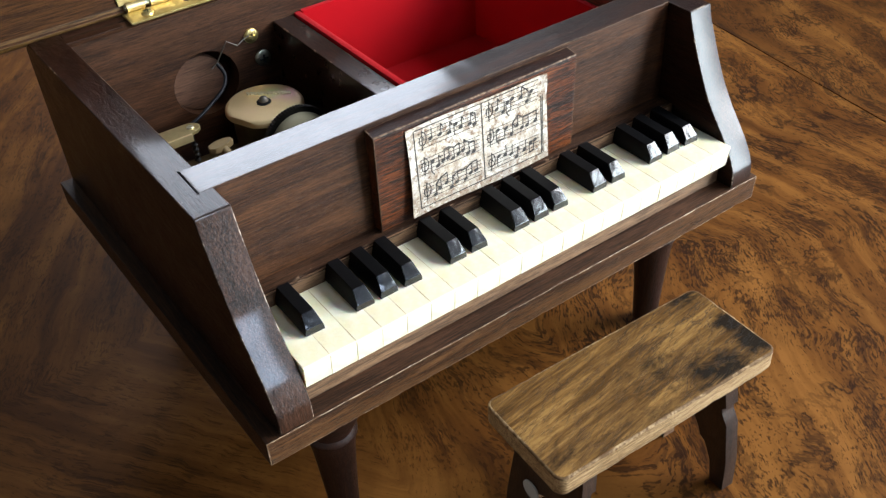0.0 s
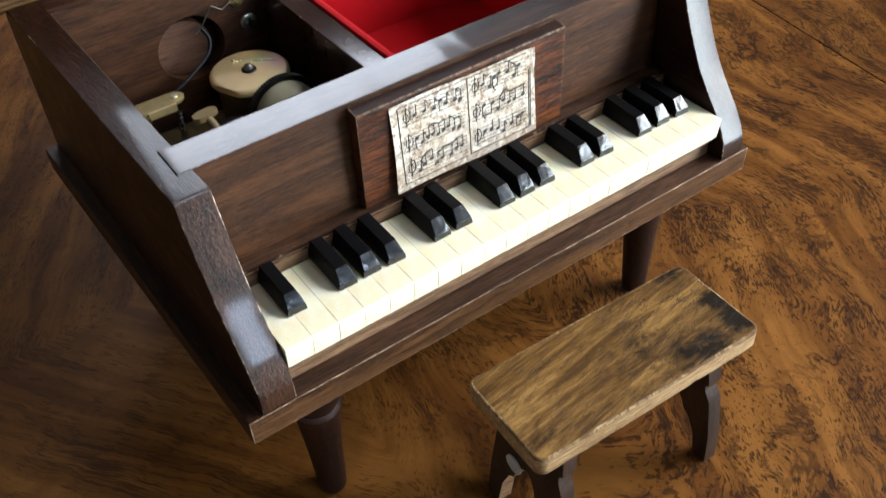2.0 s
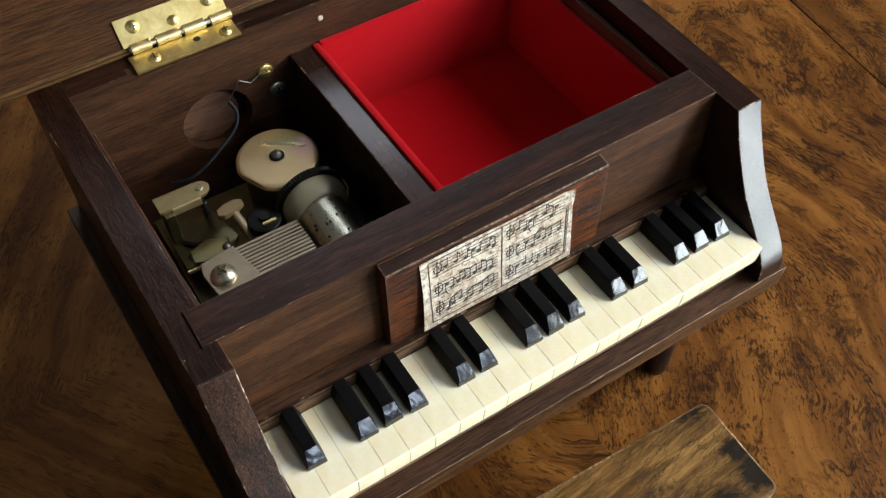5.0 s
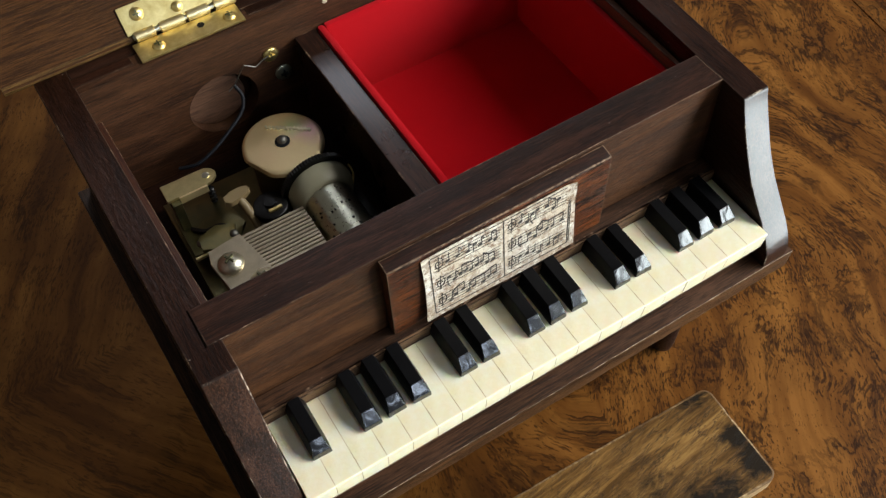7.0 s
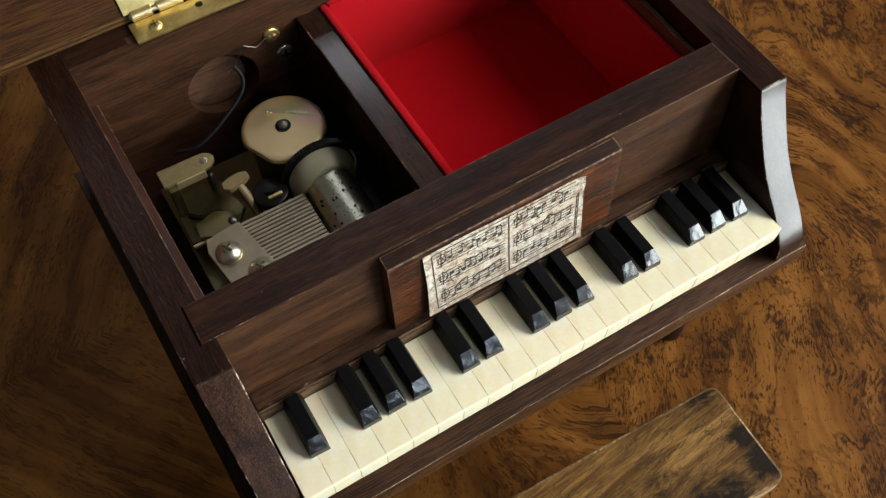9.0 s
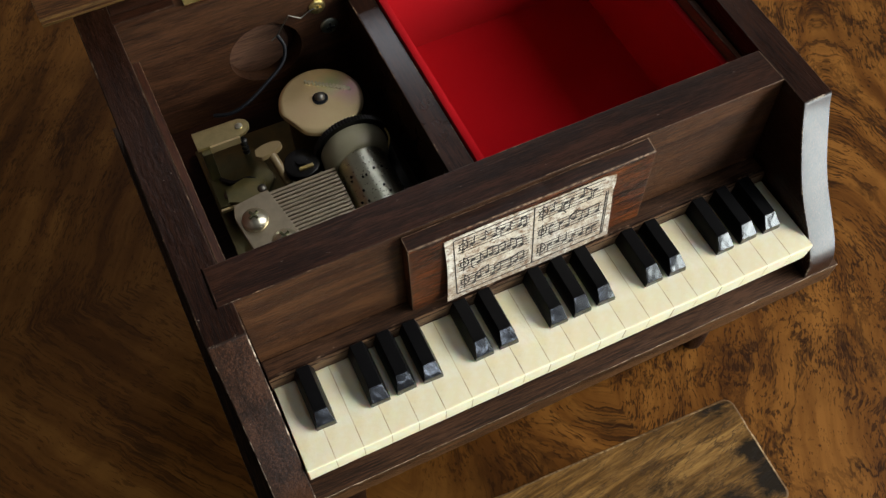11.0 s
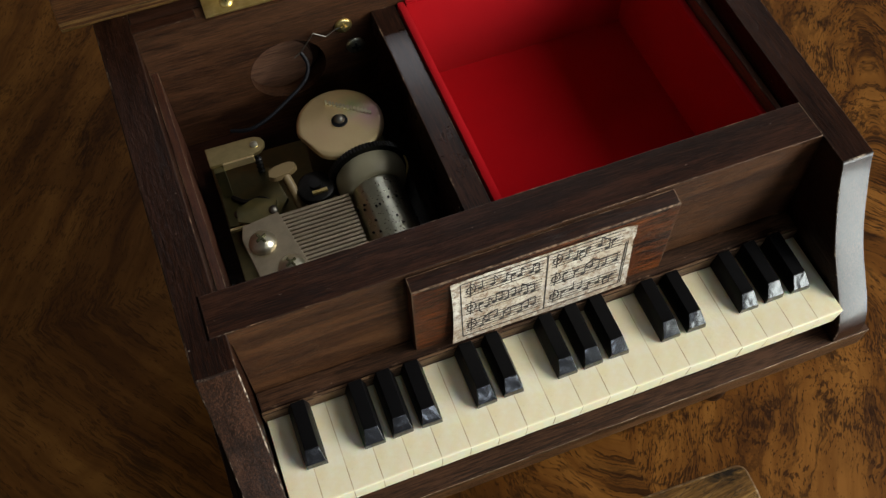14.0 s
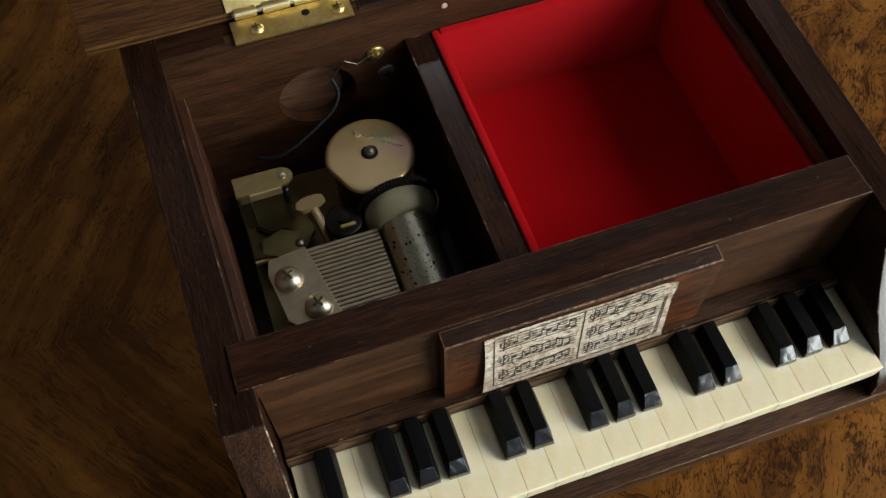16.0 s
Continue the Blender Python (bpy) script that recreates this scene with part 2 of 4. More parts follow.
# barrel side: metal darkened to carry the shade under its lid
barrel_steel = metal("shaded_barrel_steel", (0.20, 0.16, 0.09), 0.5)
ink = plain("black_ink", (0.035, 0.030, 0.026), 0.7, 0.7, 4.0)
# unseen room: these tones only set how much light bounces back
wall_paint = plain("room_wall_paint", (0.18, 0.165, 0.15), 0.85, 0.06)
bounce_paint = plain("bounce_wall_paint", (0.32, 0.305, 0.285), 0.85, 0.06)
ceiling_paint = plain("room_ceiling_paint", (0.05, 0.049, 0.047), 0.9, 0.04)
floor_boards = wood("room_floor_wood", (0.05, 0.026, 0.013), (0.10, 0.055, 0.028), (0.16, 0.09, 0.05), axis="x", rough=0.5)


def ivory_material():
    n = Nodes("yellowed_ivory_plastic")
    c = n.coords()
    own = n.add("ObjectInfo", out=5)
    cloud = n.noise(c, 1.2, 5, 0.6, 0.3)
    shade = n.mix(n.ramp(cloud, (0.32, 0.0), (0.68, 1.0)), (0.865, 0.77, 0.47), (0.92, 0.89, 0.73))
    shade = n.mix(n.maths("MULTIPLY", own, 0.25), shade, (0.80, 0.70, 0.48))
    dirt = n.ramp(n.noise(c, 5.0, 5, 0.7), (0.62, 0.0), (0.75, 1.0))
    shade = n.mix(n.maths("MULTIPLY", dirt, 0.22), shade, (0.42, 0.28, 0.14))
    n.set(Base_Color=shade, Roughness=0.33, Subsurface_Weight=0.35, Subsurface_Scale=0.0014, Subsurface_Radius=(1.0, 0.7, 0.4))
    n.bump(n.noise(c, 2.2, 5, 0.6), 0.4, 0.0006)
    return n.mat


def key_seam_material():
    n = Nodes("tan_ivory_seam")
    cloud = n.noise(n.coords(), 1.5, 4, 0.6)
    n.set(Base_Color=n.mix(n.ramp(cloud, (0.4, 0.0), (0.62, 1.0)), (0.50, 0.36, 0.18), (0.78, 0.67, 0.43)), Roughness=0.5, Subsurface_Weight=0.3, Subsurface_Scale=0.001)
    return n.mat


def bench_material():
    """Rubbed golden brown wood with slanting fissures and black stains towards one end."""
    n = Nodes("rubbed_bench_wood")
    c = n.coords()
    g = n.coords(turn=(0, 0, -6))
    slope = n.coords(turn=(0, 0, -17))
    soft = n.noise(n.add("Mapping", Vector=g, Scale=(0.30, 2.2, 2.2)), 1.0, 6, 0.65, 0.6)
    fine = n.noise(n.add("Mapping", Vector=g, Scale=(1.3, 17.0, 17.0)), 1.0, 5, 0.65, 0.3)
    tone = n.maths("ADD", n.maths("MULTIPLY", soft, 0.7), n.maths("MULTIPLY", fine, 0.3))
    colour = n.ramp(tone, (0.42, (0.080, 0.038, 0.0102)), (0.51, (0.170, 0.087, 0.0240)), (0.60, (0.285, 0.158, 0.0480)))
    way = n.noise(n.add("Mapping", Vector=slope, Location=(2, 5, 1), Scale=(0.75, 4.2, 4.2)), 1.0, 5, 0.62, 0.9)
    crack = n.ramp(n.maths("ABSOLUTE", n.maths("SUBTRACT", way, 0.5)), (0.004, 1.0), (0.026, 0.0))
    where = n.ramp(n.noise(c, 0.55, 4, 0.6, 0.4), (0.38, 0.1), (0.56, 1.0))
    end = n.add("MapRange", Value=n.add("SeparateXYZ", out=0, Vector=c), i1=6.5, i2=12.5, i3=0.6, i4=1.0)
    crack = n.maths("MULTIPLY", crack, n.maths("MULTIPLY", where, end))
    colour = n.mix(n.maths("MULTIPLY", crack, 0.85), colour, (0.026, 0.0140, 0.0062))
    rag = n.noise(n.add("Mapping", Vector=g, Scale=(0.9, 1.7, 1.0)), 1.0, 7, 0.72, 0.5)
    total = 0.0
    for x, y, r, strong in BENCH_STAINS:
        far = n.add("VectorMath", out=1, operation="DISTANCE", i0=c, i1=(x, y, 5.78))
        total = n.maths("MAXIMUM", total, n.add("MapRange", Value=far, i1=r, i2=0.0, i4=strong))
    stain = n.maths("ADD", total, n.maths("MULTIPLY", n.maths("SUBTRACT", rag, 0.5), 2.6))
    colour = n.mix(n.ramp(stain, (0.20, 0.0), (0.62, 0.72)), colour, (0.048, 0.0240, 0.0082))
    colour = n.mix(n.ramp(stain, (0.58, 0.0), (0.88, 0.95)), colour, (0.0090, 0.0060, 0.0036))
    n.set(Base_Color=colour, Roughness=n.maths("ADD", n.maths("MULTIPLY", rag, 0.2), 0.42))
    n.bsdf.inputs["Specular IOR Level"].default_value = 0.10
    n.bump(n.maths("SUBTRACT", n.maths("MULTIPLY", fine, 0.4), crack), 0.45, 0.0004)
    return n.mat


def felt_material():
    n = Nodes("red_flock_felt")
    c = n.coords()
    nap = n.noise(c, 55.0, 3, 0.7)
    cloud = n.noise(c, 0.5, 4, 0.6)
    n.set(Base_Color=n.mix(n.maths("MULTIPLY", cloud, 0.6), (0.46, 0.0025, 0.008), (0.34, 0.0017, 0.006)), Roughness=0.95, Sheen_Weight=0.25,
          Sheen_Roughness=0.5, Sheen_Tint=(1.0, 0.25, 0.25, 1))
    n.bsdf.inputs["Specular IOR Level"].default_value = 0.1
    n.bump(nap, 0.35, 0.0002)
    return n.mat


def paper_material():
    n = Nodes("stained_old_paper")
    c = n.coords()
    big = n.ramp(n.noise(c, 0.9, 6, 0.7, 0.6), (0.40, 0.0), (0.54, 1.0))
    small = n.ramp(n.noise(c, 4.2, 5, 0.66, 0.4), (0.49, 0.0), (0.55, 1.0))
    scuff = n.ramp(n.noise(n.add("Mapping", Vector=c, Location=(4, 2, 7)), 6.0, 6, 0.8, 0.4), (0.50, 0.0), (0.62, 1.0))
    shade = n.mix(n.maths("MULTIPLY", big, 0.55), (0.72, 0.68, 0.58), (0.46, 0.34, 0.21))
    low = n.add("MapRange", Value=n.add("SeparateXYZ", out=2, Vector=c), i1=11.2, i2=9.0)      # browner towards its foot
    small = n.maths("MAXIMUM", small, n.maths("MULTIPLY", low, n.ramp(n.noise(c, 4.6, 5, 0.66, 0.4), (0.41, 0.0), (0.50, 1.0))))
    grit = n.ramp(n.noise(n.add("Mapping", Vector=c, Location=(8, 1, 3)), 9.0, 6, 0.75, 0.3), (0.52, 0.0), (0.60, 1.0))
    small = n.maths("MAXIMUM", n.maths("MULTIPLY", small, n.maths("ADD", n.maths("MULTIPLY", grit, 0.45), 0.65)), n.maths("MULTIPLY", grit, 0.5))
    shade = n.mix(n.maths("MULTIPLY", small, 0.95), shade, (0.17, 0.080, 0.032))
    shade = n.mix(n.maths("MULTIPLY", scuff, 0.28), shade, (0.84, 0.83, 0.79))
    n.set(Base_Color=shade, Roughness=0.5)
    n.bump(n.noise(c, 6.0, 5), 0.4, 0.0004)
    return n.mat


def table_material():
    """Figured veneer: arched grain lines, darker bands and short black flecks that follow them; one leaf mirrored on the next."""
    n = Nodes("burr_veneer")
    p = n.coords()
    warp = n.add("TexNoise", out=1, Vector=p, Scale=0.11, Detail=3.0, Roughness=0.55)
    warp = n.add("VectorMath", operation="SUBTRACT", i0=warp, i1=(0.5, 0.5, 0.5))
    warp = n.add("VectorMath", operation="MULTIPLY", i0=warp, i1=(3.2, 3.2, 0.0))
    small = n.add("TexNoise", out=1, Vector=p, Scale=0.55, Detail=4.0, Roughness=0.6)
    small = n.add("VectorMath", operation="SUBTRACT", i0=small, i1=(0.5, 0.5, 0.5))
    small = n.add("VectorMath", operation="MULTIPLY", i0=small, i1=(0.5, 0.5, 0.0))
    x0, y0 = (n.add("SeparateXYZ", out=k, Vector=p) for k in range(2))
    leaf = n.maths("GREATER_THAN", n.maths("ADD", x0, n.maths("MULTIPLY", y0, -0.15)), 33.9)
    across = n.maths("ABSOLUTE", n.maths("SUBTRACT", y0, 14.5))
    q = n.add("VectorMath", operation="ADD", i0=n.add("VectorMath", operation="ADD", i0=p, i1=warp), i1=small)
    x, y = (n.add("SeparateXYZ", out=k, Vector=q) for k in range(2))
    m = n.add("CombineXYZ", i0=x0, i1=across)
    m = n.add("VectorMath", operation="ADD", i0=n.add("VectorMath", operation="ADD", i0=m, i1=n.add("VectorMath", operation="SCALE", i0=warp, Scale=0.45)), i1=small)
    mx, my = (n.add("SeparateXYZ", out=k, Vector=m) for k in range(2))
    left = n.maths("SUBTRACT", n.maths("MULTIPLY", mx, 0.78), n.maths("MULTIPLY", my, 0.52))
    a = n.maths("SUBTRACT", n.maths("SUBTRACT", n.maths("MULTIPLY", x, 0.86), n.maths("MULTIPLY", y, 0.5)), 18.6)
    b = n.maths("ADD", n.maths("MULTIPLY", x, 0.5), n.maths("MULTIPLY", y, 0.86))
    arch = n.maths("ADD", n.maths("SQRT", n.maths("ADD", n.maths("MULTIPLY", a, a), 0.6)), n.maths("MULTIPLY", b, 0.24))
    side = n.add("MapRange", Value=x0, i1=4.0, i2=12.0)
    bow = n.add("MapRange", Value=b, i1=15.0, i2=23.0)       # straight grain in front, arches further back
    straight = n.maths("ADD", a, n.maths("MULTIPLY", b, 0.05))
    arch = n.maths("ADD", n.maths("MULTIPLY", bow, arch), n.maths("MULTIPLY", n.maths("SUBTRACT", 1.0, bow), straight))
    v = n.maths("ADD", n.maths("MULTIPLY", side, arch), n.maths("MULTIPLY", n.maths("SUBTRACT", 1.0, side), left))
    v = n.maths("ADD", v, n.maths("MULTIPLY", leaf, 31.0))
    band = n.noise(n.add("CombineXYZ", i0=n.maths("MULTIPLY", v, 0.60), i1=n.maths("MULTIPLY", b, 0.07)), 1.0, 5, 0.55)
    line = n.noise(n.add("CombineXYZ", i0=n.maths("MULTIPLY", v, 1.9), i1=n.maths("MULTIPLY", b, 0.12), i2=3.0), 1.0, 5, 0.6, 0.1)
    fleck = n.noise(n.add("CombineXYZ", i0=n.maths("MULTIPLY", v, 12.5), i1=n.maths("MULTIPLY", b, 3.0), i2=8.0), 1.0, 2, 0.55)
    dust = n.noise(n.add("CombineXYZ", i0=n.maths("MULTIPLY", v, 15.0), i1=n.maths("MULTIPLY", b, 6.0), i2=5.0), 1.0, 2, 0.5)
    where = n.noise(p, 0.42, 4, 0.6, 0.5)
    tone = n.maths("ADD", n.maths("MULTIPLY", band, 0.68), n.maths("MULTIPLY", line, 0.32))
    colour = n.ramp(tone, (0.37, (0.067, 0.0228, 0.0050)), (0.48, (0.132, 0.0490, 0.0100)), (0.59, (0.212, 0.0865, 0.0184)))
    crack = n.ramp(n.maths("ABSOLUTE", n.maths("SUBTRACT", band, 0.47)), (0.004, 1.0), (0.018, 0.0))
    crack = n.maths("MULTIPLY", crack, n.ramp(where, (0.42, 0.2), (0.60, 1.0)))
    cloud = n.noise(p, 0.33, 4, 0.6, 0.4)
    colour = n.mix(n.ramp(cloud, (0.36, 0.45), (0.54, 0.0)), colour, (0.070, 0.0245, 0.0058))
    vein = n.ramp(n.maths("ABSOLUTE", n.maths("SUBTRACT", n.noise(n.add("CombineXYZ", i0=n.maths("MULTIPLY", v, 0.42), i1=n.maths("MULTIPLY", b, 0.20), i2=6.0), 1.0, 6, 0.65, 0.4), 0.5)), (0.005, 1.0), (0.030, 0.0))
    colour = n.mix(n.maths("MULTIPLY", n.maths("MULTIPLY", vein, side), n.ramp(cloud, (0.40, 0.95), (0.62, 0.3))), colour, (0.018, 0.0070, 0.0030))
    # the leaf past the joint is toned darker for light falling off
    colour = n.mix(n.maths("MULTIPLY", leaf, 0.25), colour, (0.050, 0.020, 0.006))
    colour = n.mix(n.maths("MULTIPLY", crack, 0.65), colour, (0.024, 0.0092, 0.0045))
    many = n.maths("ADD", fleck, n.maths("ADD", n.maths("MULTIPLY", where, 0.62), n.maths("MULTIPLY", n.maths("SUBTRACT", 0.5, band), 0.22)))
    spots = n.ramp(many, (0.862, 0.0), (0.95, 1.0))
    specks = n.ramp(n.maths("ADD", dust, n.maths("MULTIPLY", where, 0.3)), (0.79, 0.0), (0.83, 1.0))
    spots = n.maths("MAXIMUM", spots, n.maths("MULTIPLY", specks, 0.8))
    spots = n.maths("MULTIPLY", spots, n.add("MapRange", Value=side, i3=0.5, i4=0.8))
    colour = n.mix(spots, colour, (0.020, 0.0076, 0.0030))
    # left of the case the veneer is darkened: shade put into its colour
    left_shade = n.maths("MULTIPLY", n.maths("SUBTRACT", 1.0, side), n.ramp(band, (0.32, 0.32), (0.56, 0.0)))
    axis_shade = n.maths("MULTIPLY", n.maths("SUBTRACT", 1.0, side), n.add("MapRange", Value=n.maths("ADD", across, n.maths("MULTIPLY", band, 6.0)), i1=14.0, i2=5.0, i4=0.38))
    colour = n.mix(n.maths("MAXIMUM", left_shade, axis_shade), colour, (0.046, 0.018, 0.0068))
    gloss = n.noise(p, 0.6, 4, 0.6)
    n.set(Base_Color=colour, Roughness=n.maths("ADD", n.maths("MULTIPLY", gloss, 0.18), 0.42))
    n.bsdf.inputs["Specular IOR Level"].default_value = 0.06
    n.bump(n.maths("SUBTRACT", 1.0, spots), 0.12, 0.0003)
    return n.mat


ivory_seam = key_seam_material()


def lid_plate_material():
    """Yellow plating with a rosy and greenish bloom towards one side."""
    n = Nodes("iridescent_yellow_plate")
    c = n.coords()
    cloud = n.noise(c, 1.4, 4, 0.6)
    base = n.mix(n.ramp(cloud, (0.40, 0.0), (0.66, 1.0)), (0.98, 0.79, 0.46), (0.94, 0.74, 0.42))
    for x, y, r, colour in ((6.75, 12.25, 0.75, (0.86, 0.50, 0.62)), (6.30, 12.75, 0.55, (0.62, 0.74, 0.40)), (5.1, 12.0, 0.8, (0.94, 0.70, 0.42))):
        far = n.add("VectorMath", out=1, operation="DISTANCE", i0=c, i1=(x, y, 9.34))
        far = n.maths("ADD", far, n.maths("MULTIPLY", n.maths("SUBTRACT", cloud, 0.5), 0.8))
        base = n.mix(n.add("MapRange", Value=far, i1=r, i2=0.0, i4=0.75), base, colour)
    n.set(Base_Color=base, Metallic=1.0, Roughness=n.maths("ADD", n.maths("MULTIPLY", n.noise(c, 9.0, 4), 0.2), 0.42))
    n.bump(n.noise(c, 18.0, 3), 0.08, 0.0002)
    return n.mat


lid_plate = lid_plate_material()
# dark patches on the bench seat: x, y, reach, strength
BENCH_STAINS = ((13.0, -3.35, 1.0, 1.5), (12.85, -2.55, 0.85, 1.3), (12.75, -0.95, 0.75, 1.15), (12.3, -0.85, 0.7, 0.8), (11.3, -3.75, 1.3, 1.0), (10.7, -3.3, 1.3, 0.9), (9.9, -2.75, 1.2, 0.7), (9.0, -2.5, 1.0, 0.5), (12.2, -2.7, 1.0, 0.6),
                (9.6, -3.4, 1.3, 0.55), (8.4, -3.6, 1.4, 0.5), (5.4, -1.2, 1.2, 0.42), (5.6, -3.2, 1.2, 0.45))
bench_top = bench_material()
ivory, felt, paper, veneer = ivory_material(), felt_material(), paper_material(), table_material()

# ---- building helpers ----
ORIGIN = {}     # where each thing or part has its own origin, in units


def splay(p):
    """The case widens a little towards its back."""
    k = 1 + 0.0026 * max(0.0, p[1] - 4.0)
    return Vector((9 + (p[0] - 9) * k, p[1], p[2]))


def hold_flats(me, limit):
    """Normals weighed by area, so that broad faces stay flat and only their rounded edges shade smoothly."""
    around = {}
    for f in me.polygons:
        for v in f.vertices:
            around.setdefault(v, []).append((f.normal.copy(), f.area))
    normals = []
    for f in me.polygons:
        for v in f.vertices:
            total = Vector((0, 0, 0))
            for n, a in around[v]:
                if n.angle(f.normal, 4.0) < limit:
                    total += n * a
            normals.append(total.normalized() if total.length > 1e-12 else f.normal)
    me.normals_split_custom_set(normals)


def as_mesh(name, bm, mats, at=(0, 0, 0), shape=None, smooth=28):
    if shape:
        for v in bm.verts:
            v.co = shape(v.co)
    bmesh.ops.recalc_face_normals(bm, faces=bm.faces)
    bm.transform(Matrix.Scale(U, 4) @ Matrix.Translation(-Vector(at)))
    me = bpy.data.meshes.new(name)
    bm.to_mesh(me)
    bm.free()
    for m in mats if isinstance(mats, (list, tuple)) else [mats]:
        me.materials.append(m)
    me.shade_smooth()
    me.set_sharp_from_angle(angle=radians(smooth))
    if len(me.polygons) < 4000:
        hold_flats(me, radians(50))
    return me


def thing(name, at, label, category, group="", kind=""):
    """An empty at the base of a thing, which carries its parts."""
    ob = new(name)
    ob.empty_display_size = 0.01
    ob.location = Vector(at) * U
    ORIGIN[ob] = Vector(at)
    return tagged(ob, label, category, group, kind)


def put(name, me, parent, label="", at=(0, 0, 0)):
    ob = new(name, me)
    ob.parent = parent
    ORIGIN[ob] = Vector(at)
    ob.location = (Vector(at) - ORIGIN.get(parent, Vector((0, 0, 0)))) * U
    return tagged(ob, label)


def part(name, bm, mats, parent, label="", at=(0, 0, 0), shape=None, smooth=28):
    return put(name, as_mesh(name, bm, mats, at, shape, smooth), parent, label, at)


def soften(bm, width, segments=2, faces_as=None, edges=None):
    """Rounded edges; the new faces may take another material."""
    if width <= 0:
        return bm
    edges = edges if edges is not None else [e for e in bm.edges if len(e.link_faces) == 2 and e.calc_face_angle(0) > 0.5]
    made = bmesh.ops.bevel(bm, geom=edges, offset=width, segments=segments, profile=0.6, affect="EDGES", clamp_overlap=True)
    if faces_as is not None:
        for f in made["faces"]:
            f.material_index = faces_as
    return bm


def block(x0, x1, y0, y1, z0, z1, r=0.04, worn_edge=True, bm=None):
    own = bm is None
    bm = bm or bmesh.new()
    verts = [bm.verts.new((x, y, z)) for x in (x0, x1) for y in (y0, y1) for z in (z0, z1)]
    for a in ((0, 1, 3, 2), (4, 6, 7, 5), (0, 4, 5, 1), (2, 3, 7, 6), (0, 2, 6, 4), (1, 5, 7, 3)):
        bm.faces.new([verts[i] for i in a])
    bmesh.ops.recalc_face_normals(bm, faces=bm.faces)
    return soften(bm, r, 2, 1 if worn_edge else None) if own else bm


def prism(profile, axis, a, b, r=0.0, worn_edge=False, bm=None):
    """A profile of two coordinates drawn out along the third axis."""
    own = bm is None
    bm = bm or bmesh.new()
    at = {"x": lambda s, p: (s, p[0], p[1]), "y": lambda s, p: (p[0], s, p[1]), "z": lambda s, p: (p[0], p[1], s)}[axis]
    low, high = ([bm.verts.new(at(s, p)) for p in profile] for s in (a, b))
    bm.faces.new(low)
    bm.faces.new(high[::-1])
    for i in range(len(profile)):
        j = (i + 1) % len(profile)
        bm.faces.new((low[i], high[i], high[j], low[j]))
    bmesh.ops.recalc_face_normals(bm, faces=bm.faces)
    return soften(bm, r, 2, 1 if worn_edge else None) if own else bm


def chip(bm, axis, step=0.3, deep=0.03, seed=0.0):
    """Fine cuts along an axis, then small nicks pressed into the rubbed edges."""
    k = "xyz".index(axis)
    low, high = min(v.co[k] for v in bm.verts), max(v.co[k] for v in bm.verts)
    normal = Vector([1.0 if i == k else 0.0 for i in range(3)])
    for i in range(1, int((high - low) / step)):
        bmesh.ops.bisect_plane(bm, geom=bm.verts[:] + bm.edges[:] + bm.faces[:], dist=1e-5, plane_co=normal * (low + step * i), plane_no=normal)
    bm.normal_update()
    for v in {v for f in bm.faces if f.material_index == 1 for v in f.verts}:
        dent = max(0.0, noise.noise(v.co * 2.3 + Vector((seed, 0, 7))) - 0.12) * 2 + 0.35 * abs(noise.noise(v.co * 5.1 + Vector((0, seed, 3))))
        v.co -= v.normal * deep * dent
    return bm


def lathe(profile, centre, axis="z", steps=28, bm=None, squash=None):
    """Radius and height pairs turned round an axis through centre."""
    bm = bm or bmesh.new()
    c = Vector(centre)
    rings = []
    for r, h in profile:
        ring = []
        for k in range(steps):
            a = 2 * math.pi * k / steps
            u, w = r * math.cos(a), r * math.sin(a)
            if squash:
                u, w = squash(u, w)
            ring.append(bm.verts.new(c + Vector({"z": (u, w, h), "y": (u, h, w), "x": (h, u, w)}[axis])))
        rings.append(ring)
    for low, high in zip(rings, rings[1:]):
        for k in range(steps):
            bm.faces.new((low[k], low[(k + 1) % steps], high[(k + 1) % steps], high[k]))
    bm.faces.new(rings[0])
    bm.faces.new(rings[-1])
    bmesh.ops.recalc_face_normals(bm, faces=bm.faces)
    return bm


def tube(points, radius, steps=10, bm=None):
    """A round wire along points."""
    bm = bm or bmesh.new()
    pts = [Vector(p) for p in points]
    side = Vector((0.13, 0.31, 0.94))
    rings = []
    for i, p in enumerate(pts):
        way = (pts[min(i + 1, len(pts) - 1)] - pts[max(i - 1, 0)]).normalized()
        u = way.cross(side).normalized()
        w = way.cross(u)
        rings.append([bm.verts.new(p + radius * (math.cos(a) * u + math.sin(a) * w)) for a in (2 * math.pi * k / steps for k in range(steps))])
    for low, high in zip(rings, rings[1:]):
        for k in range(steps):
            bm.faces.new((low[k], low[(k + 1) % steps], high[(k + 1) % steps], high[k]))
    bm.faces.new(rings[0])
    bm.faces.new(rings[-1])
    bmesh.ops.recalc_face_normals(bm, faces=bm.faces)
    return bm


def curve_through(points, steps=8):
    """A smooth line through points."""
    pts = [Vector(p) for p in points]
    out = []
    for i in range(len(pts) - 1):
        a, b, c, d = pts[max(i - 1, 0)], pts[i], pts[i + 1], pts[min(i + 2, len(pts) - 1)]
        for k in range(steps):
            t = k / steps
            out.append(0.5 * (2 * b + (c - a) * t + (2 * a - 5 * b + 4 * c - d) * t * t + (3 * b - a - 3 * c + d) * t ** 3))
    return out + [pts[-1]]


